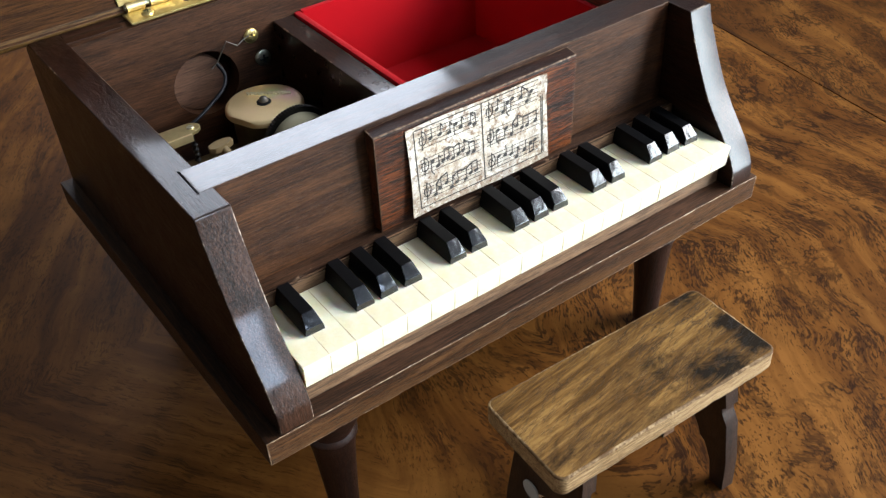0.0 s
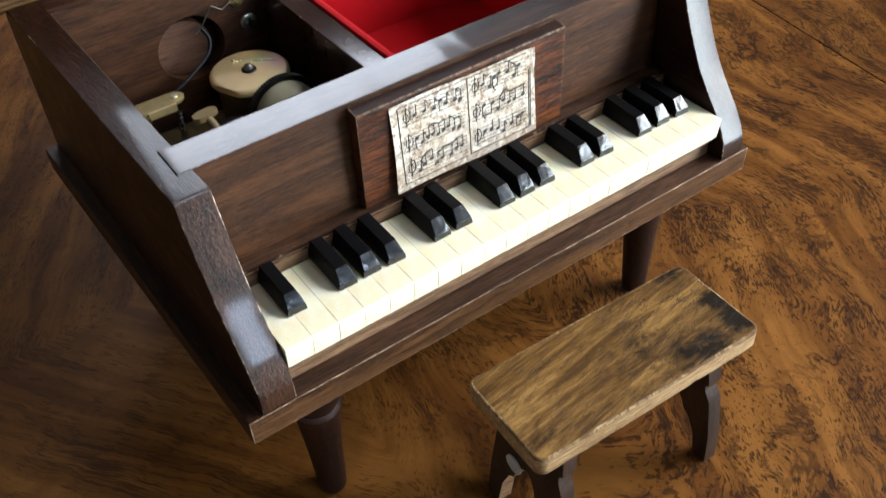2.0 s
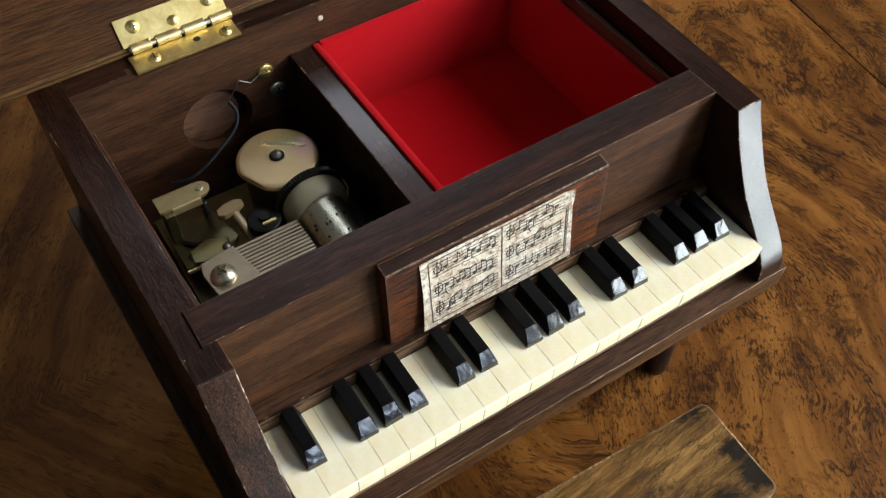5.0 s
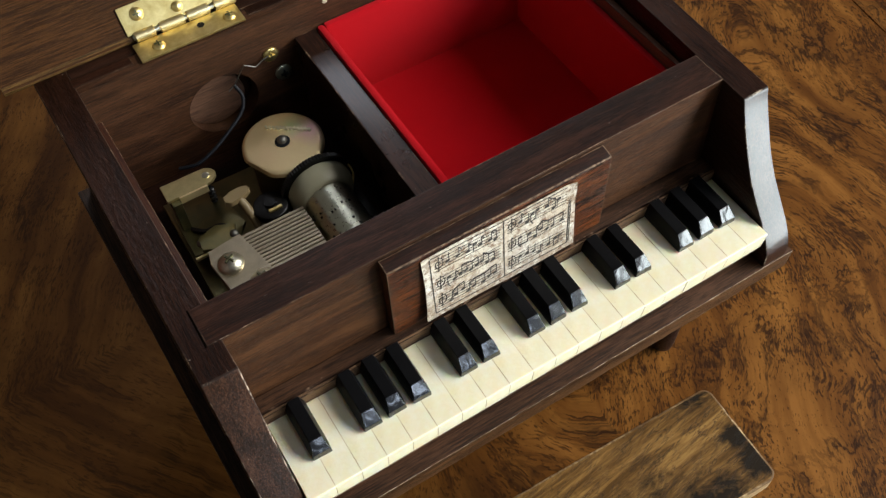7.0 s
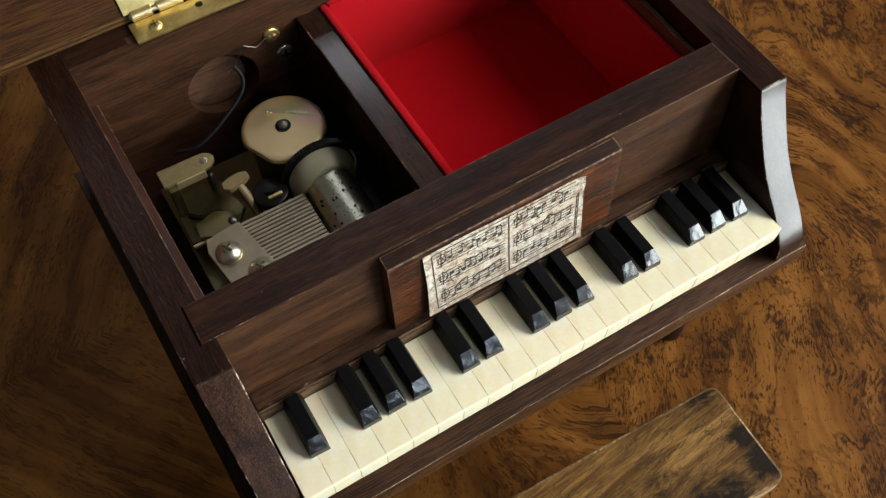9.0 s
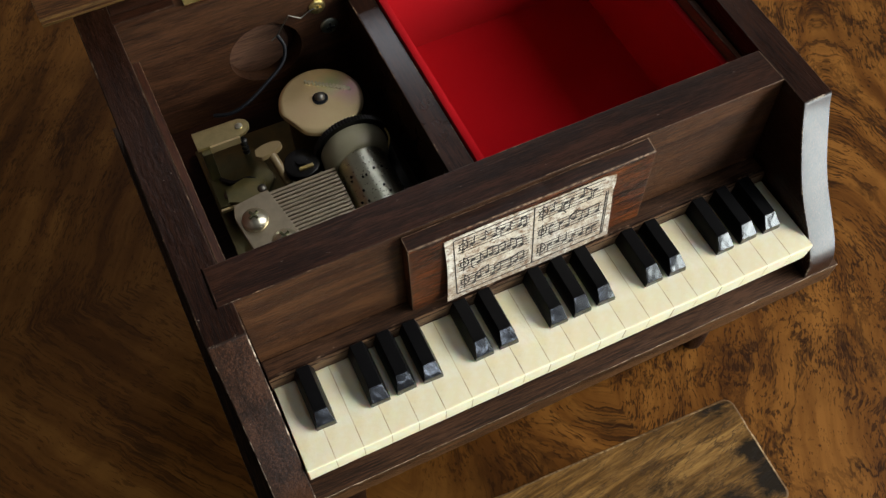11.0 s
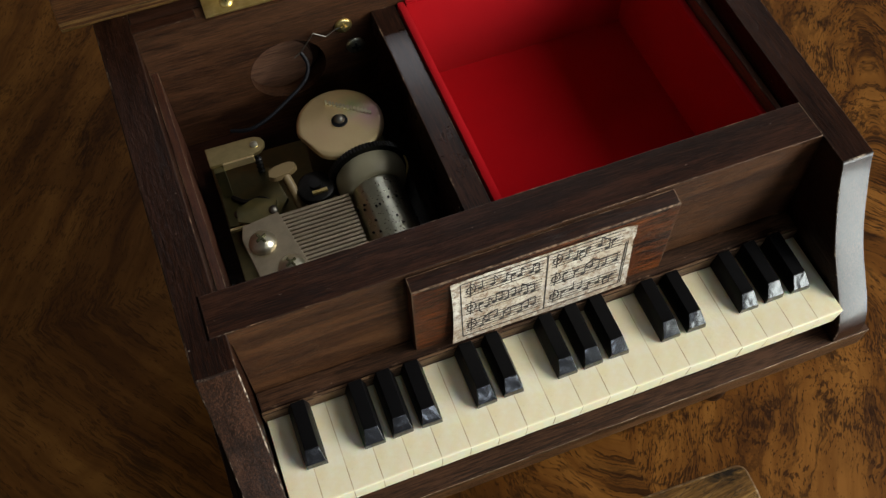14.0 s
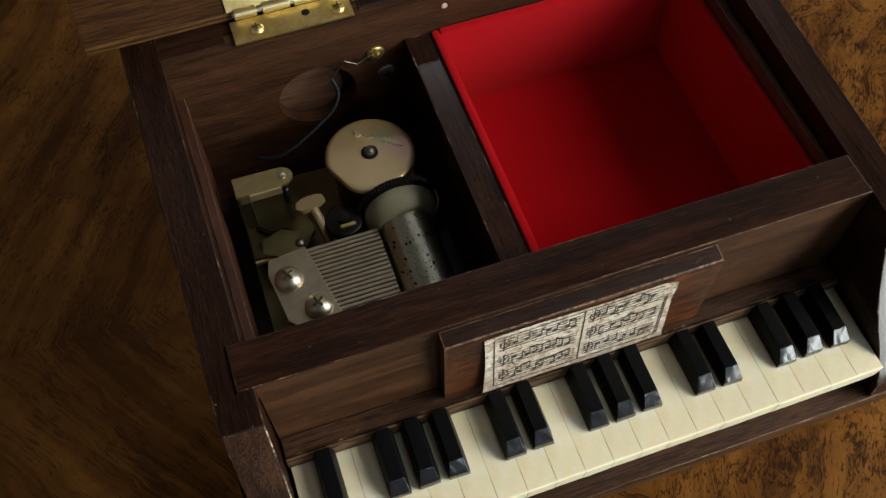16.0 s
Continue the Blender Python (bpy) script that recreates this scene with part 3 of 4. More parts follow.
def with_hole(x0, x1, z0, z1, y0, y1, cx, cz, r, steps=48):
    """A board in the xz plane with a round hole through it."""
    bm = bmesh.new()
    loops = []
    for y in (y0, y1):
        hole, rim = [], []
        for k in range(steps):
            a = 2 * math.pi * (k + 0.5) / steps
            c, s = math.cos(a), math.sin(a)
            hole.append(bm.verts.new((cx + r * c, y, cz + r * s)))
            reach = min(((x1 if c > 0 else x0) - cx) / c if abs(c) > 1e-6 else 1e9, ((z1 if s > 0 else z0) - cz) / s if abs(s) > 1e-6 else 1e9)
            rim.append(bm.verts.new((cx + reach * c, y, cz + reach * s)))
        corners = [bm.verts.new((x, y, z)) for x, z in ((x1, z1), (x0, z1), (x0, z0), (x1, z0))]
        loops.append((hole, rim, corners))
    corner_dirs = [math.atan2(z - cz, x - cx) % (2 * math.pi) for x, z in ((x1, z1), (x0, z1), (x0, z0), (x1, z0))]
    outline = [[], []]
    for k in range(steps):
        j = (k + 1) % steps
        a0, a1 = 2 * math.pi * (k + 0.5) / steps, 2 * math.pi * (k + 1.5) / steps
        between = [i for i, a in enumerate(corner_dirs) if a0 < a <= a1 or a0 < a + 2 * math.pi <= a1]
        for side, (hole, rim, corners) in enumerate(loops):
            ring = [hole[k], rim[k], *[corners[i] for i in between], rim[j], hole[j]]
            bm.faces.new(ring)
            outline[side] += [rim[k], *[corners[i] for i in between]]
        bm.faces.new((loops[0][0][k], loops[0][0][j], loops[1][0][j], loops[1][0][k]))
    for i in range(len(outline[0])):
        j = (i + 1) % len(outline[0])
        bm.faces.new((outline[0][i], outline[0][j], outline[1][j], outline[1][i]))
    bmesh.ops.recalc_face_normals(bm, faces=bm.faces)
    return bm

# ---- the room and the table top ----
def wall_with_windows(axis, place, a0, a1, wins, thick):
    """A wall square to an axis, between a0 and a1, with window openings through it, in metres."""
    bm = bmesh.new()
    across = sorted({a0, a1, *(w for win in wins for w in win[:2])})
    up = sorted({RZ0, RZ1, *(v for win in wins for v in win[2:])})
    lo, hi = sorted((place / U, (place + thick) / U))
    for b0, b1 in zip(across, across[1:]):
        for c0, c1 in zip(up, up[1:]):
            b, c = (b0 + b1) / 2, (c0 + c1) / 2
            if not any(w0 < b < w1 and v0 < c < v1 for w0, w1, v0, v1 in wins):
                block(*((lo, hi, b0 / U, b1 / U) if axis == "x" else (b0 / U, b1 / U, lo, hi)), c0 / U, c1 / U, bm=bm)
    return bm


def structure(name, bm, mats, label, category):
    ob = new(name, as_mesh(name, bm, mats))
    return tagged(ob, label, category, kind="structure")


T = 0.12
structure("wall_east", wall_with_windows("x", RX1, RY0, RY1, [WIN_A, WIN_D], T), wall_paint, "plain painted room wall with two window openings", "wall")
structure("wall_north", wall_with_windows("y", RY1, RX0, RX1, [WIN_B, WIN_E], T), wall_paint, "plain painted room wall with two window openings, one above the other", "wall")
# the unseen west wall is pale to fill the case's left side
structure("wall_west", block((RX0 - T) / U, RX0 / U, RY0 / U, RY1 / U, RZ0 / U, RZ1 / U, 0), bounce_paint, "plain unseen room wall, pale to bounce light back", "wall")
structure("wall_south", wall_with_windows("y", RY0, RX0, RX1, [WIN_C], -T), wall_paint, "plain painted room wall with a tall window opening", "wall")
structure("ceiling", block((RX0 - T) / U, (RX1 + T) / U, (RY0 - T) / U, (RY1 + T) / U, RZ1 / U, (RZ1 + T) / U, 0), ceiling_paint, "plain unseen room ceiling, dark to hold back bounced light", "ceiling")
structure("floor", block((RX0 - T) / U, (RX1 + T) / U, (RY0 - T) / U, (RY1 + T) / U, (RZ0 - T) / U, RZ0 / U, 0), floor_boards, "plain brown wooden room floor", "floor")

# table top: two veneered leaves that meet in a narrow dark joint
table = thing("table", (0, 0, RZ0 / U), "burr veneered wooden table with a dark joint in its top", "table", kind="structure")
slant = 0.15
def leaf_board(xa, xb):
    prof = [(xa[0], -20), (xb[0], -20), (xb[1], 66), (xa[1], 66)]
    return prism(prof, "z", -2.2, 0.0, 0.03)
jx0, jx1 = 33.9 - 20 * slant, 33.9 + 66 * slant
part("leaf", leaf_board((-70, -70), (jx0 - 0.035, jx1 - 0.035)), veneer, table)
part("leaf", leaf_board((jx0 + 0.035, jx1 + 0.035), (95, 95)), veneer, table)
for x in (-62, 86):
    for y in (-13, 58):
        part("table_leg", lathe([(2.2, RZ0 / U), (2.6, RZ0 / U + 6), (3.4, -20), (3.6, -4.0)], (x, y, 0), steps=20), case_z, table)
part("underframe", block(-66, 90, -17, 62, -4.0, -2.25, 0, False), case_x, table)

# ---- the miniature piano ----
piano = thing("miniature_piano", (9, 9, 0), "dark stained wooden miniature piano music box with its lid open", "music box")

TOP, BASE_T, BASE_B = 12.03, 6.57, 5.66
FW0, FW1 = 4.82, 6.05        # front wall, from front to back
CHEEK = [(3.88, TOP), (3.76, 11.65), (3.58, 11.18), (3.36, 10.65), (3.10, 10.08), (2.82, 9.55), (2.50, 9.05), (2.20, 8.66), (1.90, 8.28),
         (1.66, 7.95), (1.46, 7.62), (1.33, 7.33), (1.26, 7.08), (1.24, BASE_T)]
CHEEK = [(p.x, p.y) for p in curve_through([(y, z, 0) for y, z in CHEEK], 3)]

# base board with a softened front edge
bm = prism([(1.22, BASE_T), (16.6, BASE_T), (16.6, BASE_B), (1.26, BASE_B)], "x", -0.44, 18.33, 0.035, True)
for f in bm.faces:
    if f.normal.z > 0.9:
        f.material_index = 2
chip(bm, "x", 0.3, 0.035, 1.0)
# the left ledge and side take the walnut coloured for shade
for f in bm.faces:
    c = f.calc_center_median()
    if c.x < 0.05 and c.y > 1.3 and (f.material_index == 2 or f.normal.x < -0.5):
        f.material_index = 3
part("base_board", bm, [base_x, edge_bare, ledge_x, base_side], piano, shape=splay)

def side_panel(x0, x1):
    prof = [*CHEEK, (16.6, BASE_T), (16.6, TOP - 0.34), (16.25, TOP)]
    bm = prism(prof, "x", x0, x1)
    rim = [e for e in bm.edges if len(e.link_faces) == 2 and e.calc_face_angle(0) > 0.9]
    soften(bm, 0.035, 1, 1, rim)
    for f in bm.faces:
        if f.material_index == 0 and f.normal.y < -0.25 and abs(f.normal.x) < 0.2:
            f.material_index = 2
    chip(bm, "z", 99.0, 0.012 if x0 < 9 else 0.006, x0 + 3.0)
    inward = 1 if x0 < 9 else -1
    for f in bm.faces:
        c = f.calc_center_median()
        if f.material_index == 1 and c.y < FW0:
            f.material_index = 3
        elif f.material_index == 0 and f.normal.x * inward > 0.9 and c.y > FW1:
            f.material_index = 4
    return bm

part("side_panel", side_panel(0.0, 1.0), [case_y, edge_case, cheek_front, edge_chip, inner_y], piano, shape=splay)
part("side_panel", side_panel(17.05, 18.0), [case_y, edge_case, cheek_shine, edge_chip, inner_red_lit], piano, shape=splay)

# front wall: cap rail let into the sides, panel below it
bm = block(0.58, 17.08, FW0 - 0.004, FW1, 11.45, TOP + 0.012, 0)
soften(bm, 0.03, 2, 1, [e for e in bm.edges if min(v.co.z for v in e.verts) > 12])
for f in bm.faces:
    if f.normal.y < -0.9:
        f.material_index = 2
chip(bm, "x", 0.3, 0.03, 5.0)
for f in bm.faces:
    c = f.calc_center_median()
    if f.material_index == 1 and (c.x < 9.5 or c.y > FW1 - 0.1):
        f.material_index = 4 if 0.62 < c.x < 1.6 and c.y < FW1 - 0.1 else 3
part("cap_rail", bm, [rail_x, edge_worn, panel_x, edge_case, edge_chip], piano)
part("front_panel", block(1.0, 17.05, FW0, FW1 - 0.15, BASE_T, 11.45, 0.0), panel_x, piano)
part("key_ledge", chip(block(1.0, 17.05, 4.24, FW0, 8.0, 8.60, 0.05), "x", 0.3, 0.03, 9.0), [ledge_x, edge_case], piano)
part("key_slip", block(1.0, 17.05, 1.86, 4.15, BASE_T, 7.38, 0.03), [pale_x, edge_case], piano, "raw brown wooden strip under the keys")
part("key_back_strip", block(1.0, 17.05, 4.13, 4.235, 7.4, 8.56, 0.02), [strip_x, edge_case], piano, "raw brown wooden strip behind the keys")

# back wall, its inner board with the winding hole, bottom board
part("back_panel", block(1.0, 17.05, 15.7, 16.2, BASE_T, TOP, 0.03), [case_x, edge_case], piano, shape=splay)
part("inner_back_board", with_hole(1.0, 17.05, 7.0, TOP - 0.02, 15.0, 15.66, 5.0, 9.2, 1.2), inner_x, piano, "unstained rosewood board with a round hole", shape=splay)
part("hole_plug", lathe([(1.00, 15.40), (1.03, 15.44), (1.03, 15.68)], (4.84, 0, 9.10), "y", 40), plug_wood, piano, "pale wooden disc inside the round hole", shape=splay)
# no slot is cut: a dark strip stands for the joint's shade
for x0, x1, y0, y1 in ((0.532, 0.578, FW0 - 0.02, FW1),):
    part("joint_gap", block(x0, x1, y0, y1, 11.6, TOP + 0.013, 0.0), gap_dark, piano, "dark strip for the shaded joint at the end of the rail")
part("rim_strip", block(0.94, 2.80, 15.28, 15.7, TOP - 0.3, TOP + 0.008, 0.03), [rail_x, edge_case], piano, shape=splay)
part("rim_strip", block(6.62, 17.05, 15.28, 15.7, TOP - 0.3, TOP + 0.008, 0.03), [rail_x, edge_case], piano, shape=splay)
part("bottom_board", block(1.0, 17.05, FW1 - 0.15, 15.7, BASE_T, 7.0, 0.0), case_x, piano, shape=splay)
part("divider", block(7.76, 8.56, FW1, 15.0, 7.0, 10.68, 0.05), [sheen_y, edge_case], piano)
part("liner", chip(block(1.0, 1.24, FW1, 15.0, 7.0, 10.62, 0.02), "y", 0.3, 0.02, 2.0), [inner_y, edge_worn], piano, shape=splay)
part("liner", prism([(16.90, FW1), (17.06, FW1), (17.25, 15.0), (16.90, 15.0)], "z", 7.0, 11.30, 0.02, True), [inner_red_lit, edge_case], piano, "bare reddish wooden liner strip, brightened in its colour")

# turned legs
LEG = [(0.36, 0.0), (0.43, 0.06), (0.46, 0.3), (0.51, 1.4), (0.58, 2.6), (0.66, 3.6), (0.72, 4.0), (0.78, 4.1), (0.78, 4.22), (0.68, 4.32), (0.82, 4.65), (1.02, 5.15), (1.15, BASE_B)]
leg_mesh = None
for x, y in ((1.95, 2.6), (15.75, 3.2), (1.9, 15.0), (16.1, 15.0)):
    if leg_mesh is None:
        leg_mesh = as_mesh("leg", lathe(LEG, (0, 0, 0), steps=32), case_z)
    put("leg", leg_mesh, piano, at=(x, y, 0))

# ---- lid, leaning back on its brass hinge ----
LID_TILT = radians(50)
KY, KZ = 16.08, 12.22
def lid_turn(p):
    """From the lid's own plane (y away from the hinge, z up from its inner face) to where it leans."""
    c, s = math.cos(LID_TILT), math.sin(LID_TILT)
    q = splay((p[0], KY + 0.0, 0))
    return Vector((q.x, KY + p[1] * c - p[2] * s, KZ + p[1] * s + p[2] * c))

lid_profile = [(0.20, 0.0), (11.6, 0.0), (11.75, -0.2), (11.75, -0.5), (0.0, -0.5), (-0.10, -0.40), (-0.13, -0.22), (-0.06, -0.09), (0.06, -0.06), (0.10, -0.02)]
bm = prism(lid_profile, "x", -0.86, 18.6, 0.045, False)
for f in bm.faces:
    if f.normal.y < -0.25 and f.calc_center_median().y < 0.3:
        f.material_index = 1
lid = part("lid", bm, [lid_x, lid_bead], piano, shape=lid_turn)

def hinge_leaf():
    return block(HX0, HX1, 0.12, 1.0, 0.0, 0.07, 0.015, False)

def screw_head(r):
    return lathe([(r, 0.0), (r, 0.02), (r * 0.92, 0.06), (r * 0.6, 0.105), (0.02, 0.13)], (0, 0, 0), steps=20)

# raised bars; their dark colour stands for the shade in a cut slot
def cross_slot(r):
    bm = bmesh.new()
    block(-r * 0.62, r * 0.62, -r * 0.11, r * 0.11, 0.075, 0.142, bm=bm)
    block(-r * 0.11, r * 0.11, -r * 0.62, r * 0.62, 0.075, 0.140, bm=bm)
    return bm

def flat_leaf(p):
    q = splay((p[0], KY, 0))
    return Vector((q.x, KY - p[1], TOP + 0.02 + p[2]))

HX0, HX1 = 3.06, 6.45
lower = part("hinge_leaf", hinge_leaf(), brass, piano, "polished brass hinge leaf", shape=flat_leaf)
upper = part("hinge_leaf", hinge_leaf(), brass, piano, "polished brass hinge leaf", shape=lid_turn)
for k, (f0, f1) in enumerate(((0.0, 0.195), (0.245, 0.485), (0.515, 0.735), (0.785, 1.0))):
    a, b = HX0 + (HX1 - HX0) * f0, HX0 + (HX1 - HX0) * f1
    part("knuckle", lathe([(0.14, a), (0.17, a + 0.02), (0.17, b - 0.02), (0.14, b)], (0, KY, KZ + 0.03), "x", 20), knuckle_brass, lower if k in (0, 2) else upper)
part("hinge_pin", lathe([(0.07, HX0 - 0.05), (0.09, HX0), (0.09, HX1 - 0.06), (0.07, HX1 - 0.02)], (0, KY, KZ + 0.03), "x", 16), steel, lower, "steel hinge pin")
for x in (3.58, 5.98):
    part("hinge_screw", screw_head(0.21), brass, lower, shape=lambda p, x=x: Vector((x + p.x, 15.47 + p.y, TOP + 0.09 + p.z)))
    part("screw_slot", cross_slot(0.19), slot_dark, lower, shape=lambda p, x=x: Vector((x + p.x, 15.47 + p.y, TOP + 0.09 + p.z)))
    part("hinge_screw", screw_head(0.21), brass, upper, shape=lambda p, x=x: lid_turn((x + p.x, 0.66 + p.y, 0.07 + p.z)))
    part("screw_slot", cross_slot(0.19), slot_dark, upper, shape=lambda p, x=x: lid_turn((x + p.x, 0.66 + p.y, 0.07 + p.z)))
part("hinge_screw", screw_head(0.17), brass, upper, shape=lambda p: lid_turn((4.78 + p.x, 0.42 + p.y, 0.07 + p.z)))
# dark disc laid on the leaf, its black standing for the hole's shade
part("screw_hole", lathe([(0.12, 0.0), (0.12, 0.012), (0.02, 0.014)], (5.05, 15.62, TOP + 0.088), steps=16), black_steel, lower, "empty dark screw hole")

# ---- keys ----
PITCH, KEY0 = 0.798, 1.06
rng = random.Random(4)
white_meshes = []
for v in range(4):
    bm = block(-PITCH / 2 - 0.001, PITCH / 2 + 0.001, 0.0, 2.62, 0.0, 0.76, 0.0, False)
    for p in bm.verts:
        if p.co.y < 0.1 and p.co.z < 0.1:
            p.co.y += 0.07
        if p.co.y < 0.1:
            p.co.y += rng.uniform(-0.003, 0.003)
    soften(bm, 0.05, 3, None, [e for e in bm.edges if all(v.co.y < 0.1 and v.co.z > 0.5 for v in e.verts)])
    soften(bm, 0.024, 1)
    for p in bm.verts:      # the joint between two keys is a shallow groove
        if abs(p.co.x) > PITCH / 2 - 0.002 and p.co.z > 0.70:
            p.co.z = max(p.co.z, 0.7525)
    for f in bm.faces:
        c = f.calc_center_median()
        if 0.15 < abs(f.normal.x) < 0.99 and not (c.y < 0.12 and c.z > 0.6):
            f.material_index = 1
    white_meshes.append(as_mesh("white_key", bm, [ivory, ivory_seam], smooth=20))
for k in range(20):
    x = KEY0 + PITCH * (k + 0.5)
    put("white_key", white_meshes[k % 4], piano, at=(x, 1.50 + rng.uniform(-0.007, 0.007), 7.39 + rng.uniform(-0.004, 0.004)))

def black_key(v):
    """A bar with a narrow flat top, sloping sides and a steep front, nicked by hand."""
    r = random.Random(20 + v)
    w, t = 0.295, 0.185
    rows = [(0.0, w * 0.98, w * 0.86, 0.215), (0.30, w, t, 0.56), (1.70, w, t, 0.58)]
    bm = bmesh.new()
    rings = []
    for y, wide, narrow, high in rows:
        h = high + r.uniform(-0.02, 0.02)
        mid = 0.19 if y == 0 else 0.26
        rings.append([bm.verts.new((x + r.uniform(-0.008, 0.008), y + r.uniform(-0.012, 0.012), z)) for x, z in
                      ((-wide, 0), (-wide, mid - 0.06), (-narrow, h), (narrow, h), (wide, mid - 0.06), (wide, 0))])
    for a, b in zip(rings, rings[1:]):
        for i in range(6):
            bm.faces.new((a[i], a[(i + 1) % 6], b[(i + 1) % 6], b[i]))
    bm.faces.new(rings[0])
    bm.faces.new(rings[-1])
    bmesh.ops.recalc_face_normals(bm, faces=bm.faces)
    soften(bm, 0.014, 1)
    for f in bm.faces:
        if f.normal.y < -0.4:
            f.material_index = 1
    return as_mesh("black_key", bm, [black_plastic, black_facet], smooth=15)

black_meshes = [black_key(v) for v in range(5)]
SHARPS = ((1, .13), (3, .11), (4, .10), (5, .09), (7, .05), (8, .03), (10, 0), (11, -.03), (12, -.05), (14, -.10), (15, -.11), (17, -.05), (18, -.02), (19, 0))
for i, (k, off) in enumerate(SHARPS):
    put("black_key", black_meshes[i % 5], piano, at=(KEY0 + PITCH * k + off - 0.02, 2.46 + rng.uniform(-0.03, 0.03), 8.15))

# ---- music stand with its sheet ----
ST0, ST1 = 5.39, 12.70
bm = prism([(4.80, 8.62), (4.80, 11.93), (4.36, 11.85), (4.34, 11.72), (4.42, 8.62)], "x", ST0, ST1, 0.035, True)
for f in bm.faces:
    if f.material_index == 0 and f.normal.z > 0.7:
        f.material_index = 2
chip(bm, "x", 0.3, 0.03, 6.0)
part("music_stand", bm, [stand_x, edge_worn, case_x], piano, "flecked red-brown wooden music stand")

def on_stand(s, h, lift=0.0):
    """A place on the sheet, which stands on the ledge and leans on the stand: s along it, h up it."""
    y = 4.20 + (h - 8.78) / (11.72 - 8.78) * 0.13
    return Vector((s, y - lift, h))

SH = {"x0": 6.38, "x1": 11.42, "z0": 8.80, "z1": 11.69}
bm = bmesh.new()
grid = []
for i in range(17):
    u = i / 16
    row = []
    for j in range(9):
        v = j / 8
        s = SH["x0"] + (SH["x1"] - SH["x0"]) * u + 0.05 * math.sin(3.1 * v) * (1 - u) - 0.02 * (1 - v) * (1 - u) + 0.07 * (1 - v) * u
        h = SH["z0"] + (SH["z1"] - SH["z0"]) * v + 0.03 * math.sin(7 * u)
        lift = 0.03 + (0.07 * max(0, u - 0.93) / 0.07 if v > 0.8 else 0.0)
        row.append(bm.verts.new(on_stand(s, h, lift)))
    grid.append(row)
for i in range(16):
    for j in range(8):
        bm.faces.new((grid[i][j], grid[i + 1][j], grid[i + 1][j + 1], grid[i][j + 1]))
extra = bmesh.ops.extrude_face_region(bm, geom=bm.faces[:])
bmesh.ops.translate(bm, verts=[v for v in extra["geom"] if isinstance(v, bmesh.types.BMVert)], vec=(0, 0.02, 0))
sheet = part("music_sheet", bm, paper, piano, "brown-stained old paper sheet of printed music")


def stroke(bm, s0, h0, s1, h1, wide):
    """A thin printed line on the sheet."""
    d = Vector((s1 - s0, h1 - h0)).normalized()
    n = Vector((-d.y, d.x)) * wide / 2
    q = [(s0 + n.x, h0 + n.y), (s1 + n.x, h1 + n.y), (s1 - n.x, h1 - n.y), (s0 - n.x, h0 - n.y)]
    front = [bm.verts.new(on_stand(*p, 0.042)) for p in q]
    back = [bm.verts.new(on_stand(*p, 0.025)) for p in q]
    bm.faces.new(front)
    for i in range(4):
        bm.faces.new((front[i], back[i], back[(i + 1) % 4], front[(i + 1) % 4]))


def blot(bm, s, h, a, b, turn=0.35, steps=9):
    """A filled oval note head."""
    pts = []
    for k in range(steps):
        w = 2 * math.pi * k / steps
        u, v = a * math.cos(w), b * math.sin(w)
        pts.append((s + u * math.cos(turn) - v * math.sin(turn), h + u * math.sin(turn) + v * math.cos(turn)))
    bm.faces.new([bm.verts.new(on_stand(*p, 0.043)) for p in pts])


r = random.Random(11)
bm = bmesh.new()
L, R, Bt, Tp = 6.66, 11.22, 9.03, 11.60
for a in ((L, Bt, L - 0.02, Tp), (R, Bt, R, Tp), (L, Bt, R, Bt), (L, Tp, R, Tp)):
    stroke(bm, *a, 0.026)
stroke(bm, R + 0.06, Bt, R + 0.06, Tp, 0.022)
part("printed_border", bm, ink, sheet)
mid = 9.00
bm = bmesh.new()
stroke(bm, mid, Bt, mid, Tp, 0.03)
part("printed_fold_line", bm, ink, sheet)
for page, (p0, p1) in enumerate(((L + 0.10, mid - 0.12), (mid + 0.12, R - 0.10))):
    for line in range(3):
        top = Tp - 0.15 - line * 0.85
        bm = bmesh.new()
        for k in range(5):
            stroke(bm, p0, top - 0.122 * k, p1, top - 0.122 * k, 0.013)
        for c in range(2):      # the curl at the start of a line
            cs, ch = p0 + 0.14, top - 0.22
            for k in range(14):
                a0, a1 = k * 0.55, (k + 1) * 0.55
                q0, q1 = 0.05 + 0.017 * k * 0.5, 0.05 + 0.017 * (k + 1) * 0.5
                stroke(bm, cs + q0 * math.cos(a0), ch + 1.5 * q0 * math.sin(a0), cs + q1 * math.cos(a1), ch + 1.5 * q1 * math.sin(a1), 0.024)
        stroke(bm, p0 + 0.15, top + 0.08, p0 + 0.13, top - 0.55, 0.028)
        s, group = p0 + 0.42, []
        while s < p1 - 0.10:
            h = top - r.uniform(0.10, 0.46)
            blot(bm, s, h, 0.084, 0.062)
            up = h < top - 0.18
            stroke(bm, s + (0.05 if up else -0.05), h, s + (0.05 if up else -0.05), h + (0.33 if up else -0.33), 0.024)
            group.append((s + (0.05 if up else -0.05), h + (0.33 if up else -0.33), up))
            if len(group) > 1 and group[-1][2] == group[-2][2] and r.random() < 0.6:
                stroke(bm, group[-2][0], group[-2][1], group[-1][0], group[-1][1], 0.042)
            elif r.random() < 0.4:
                stroke(bm, group[-1][0], group[-1][1], group[-1][0] + 0.08, group[-1][1] - 0.13, 0.035)
            s += r.choice((0.17, 0.20, 0.24, 0.32))
        part("printed_music_line", bm, ink, sheet)

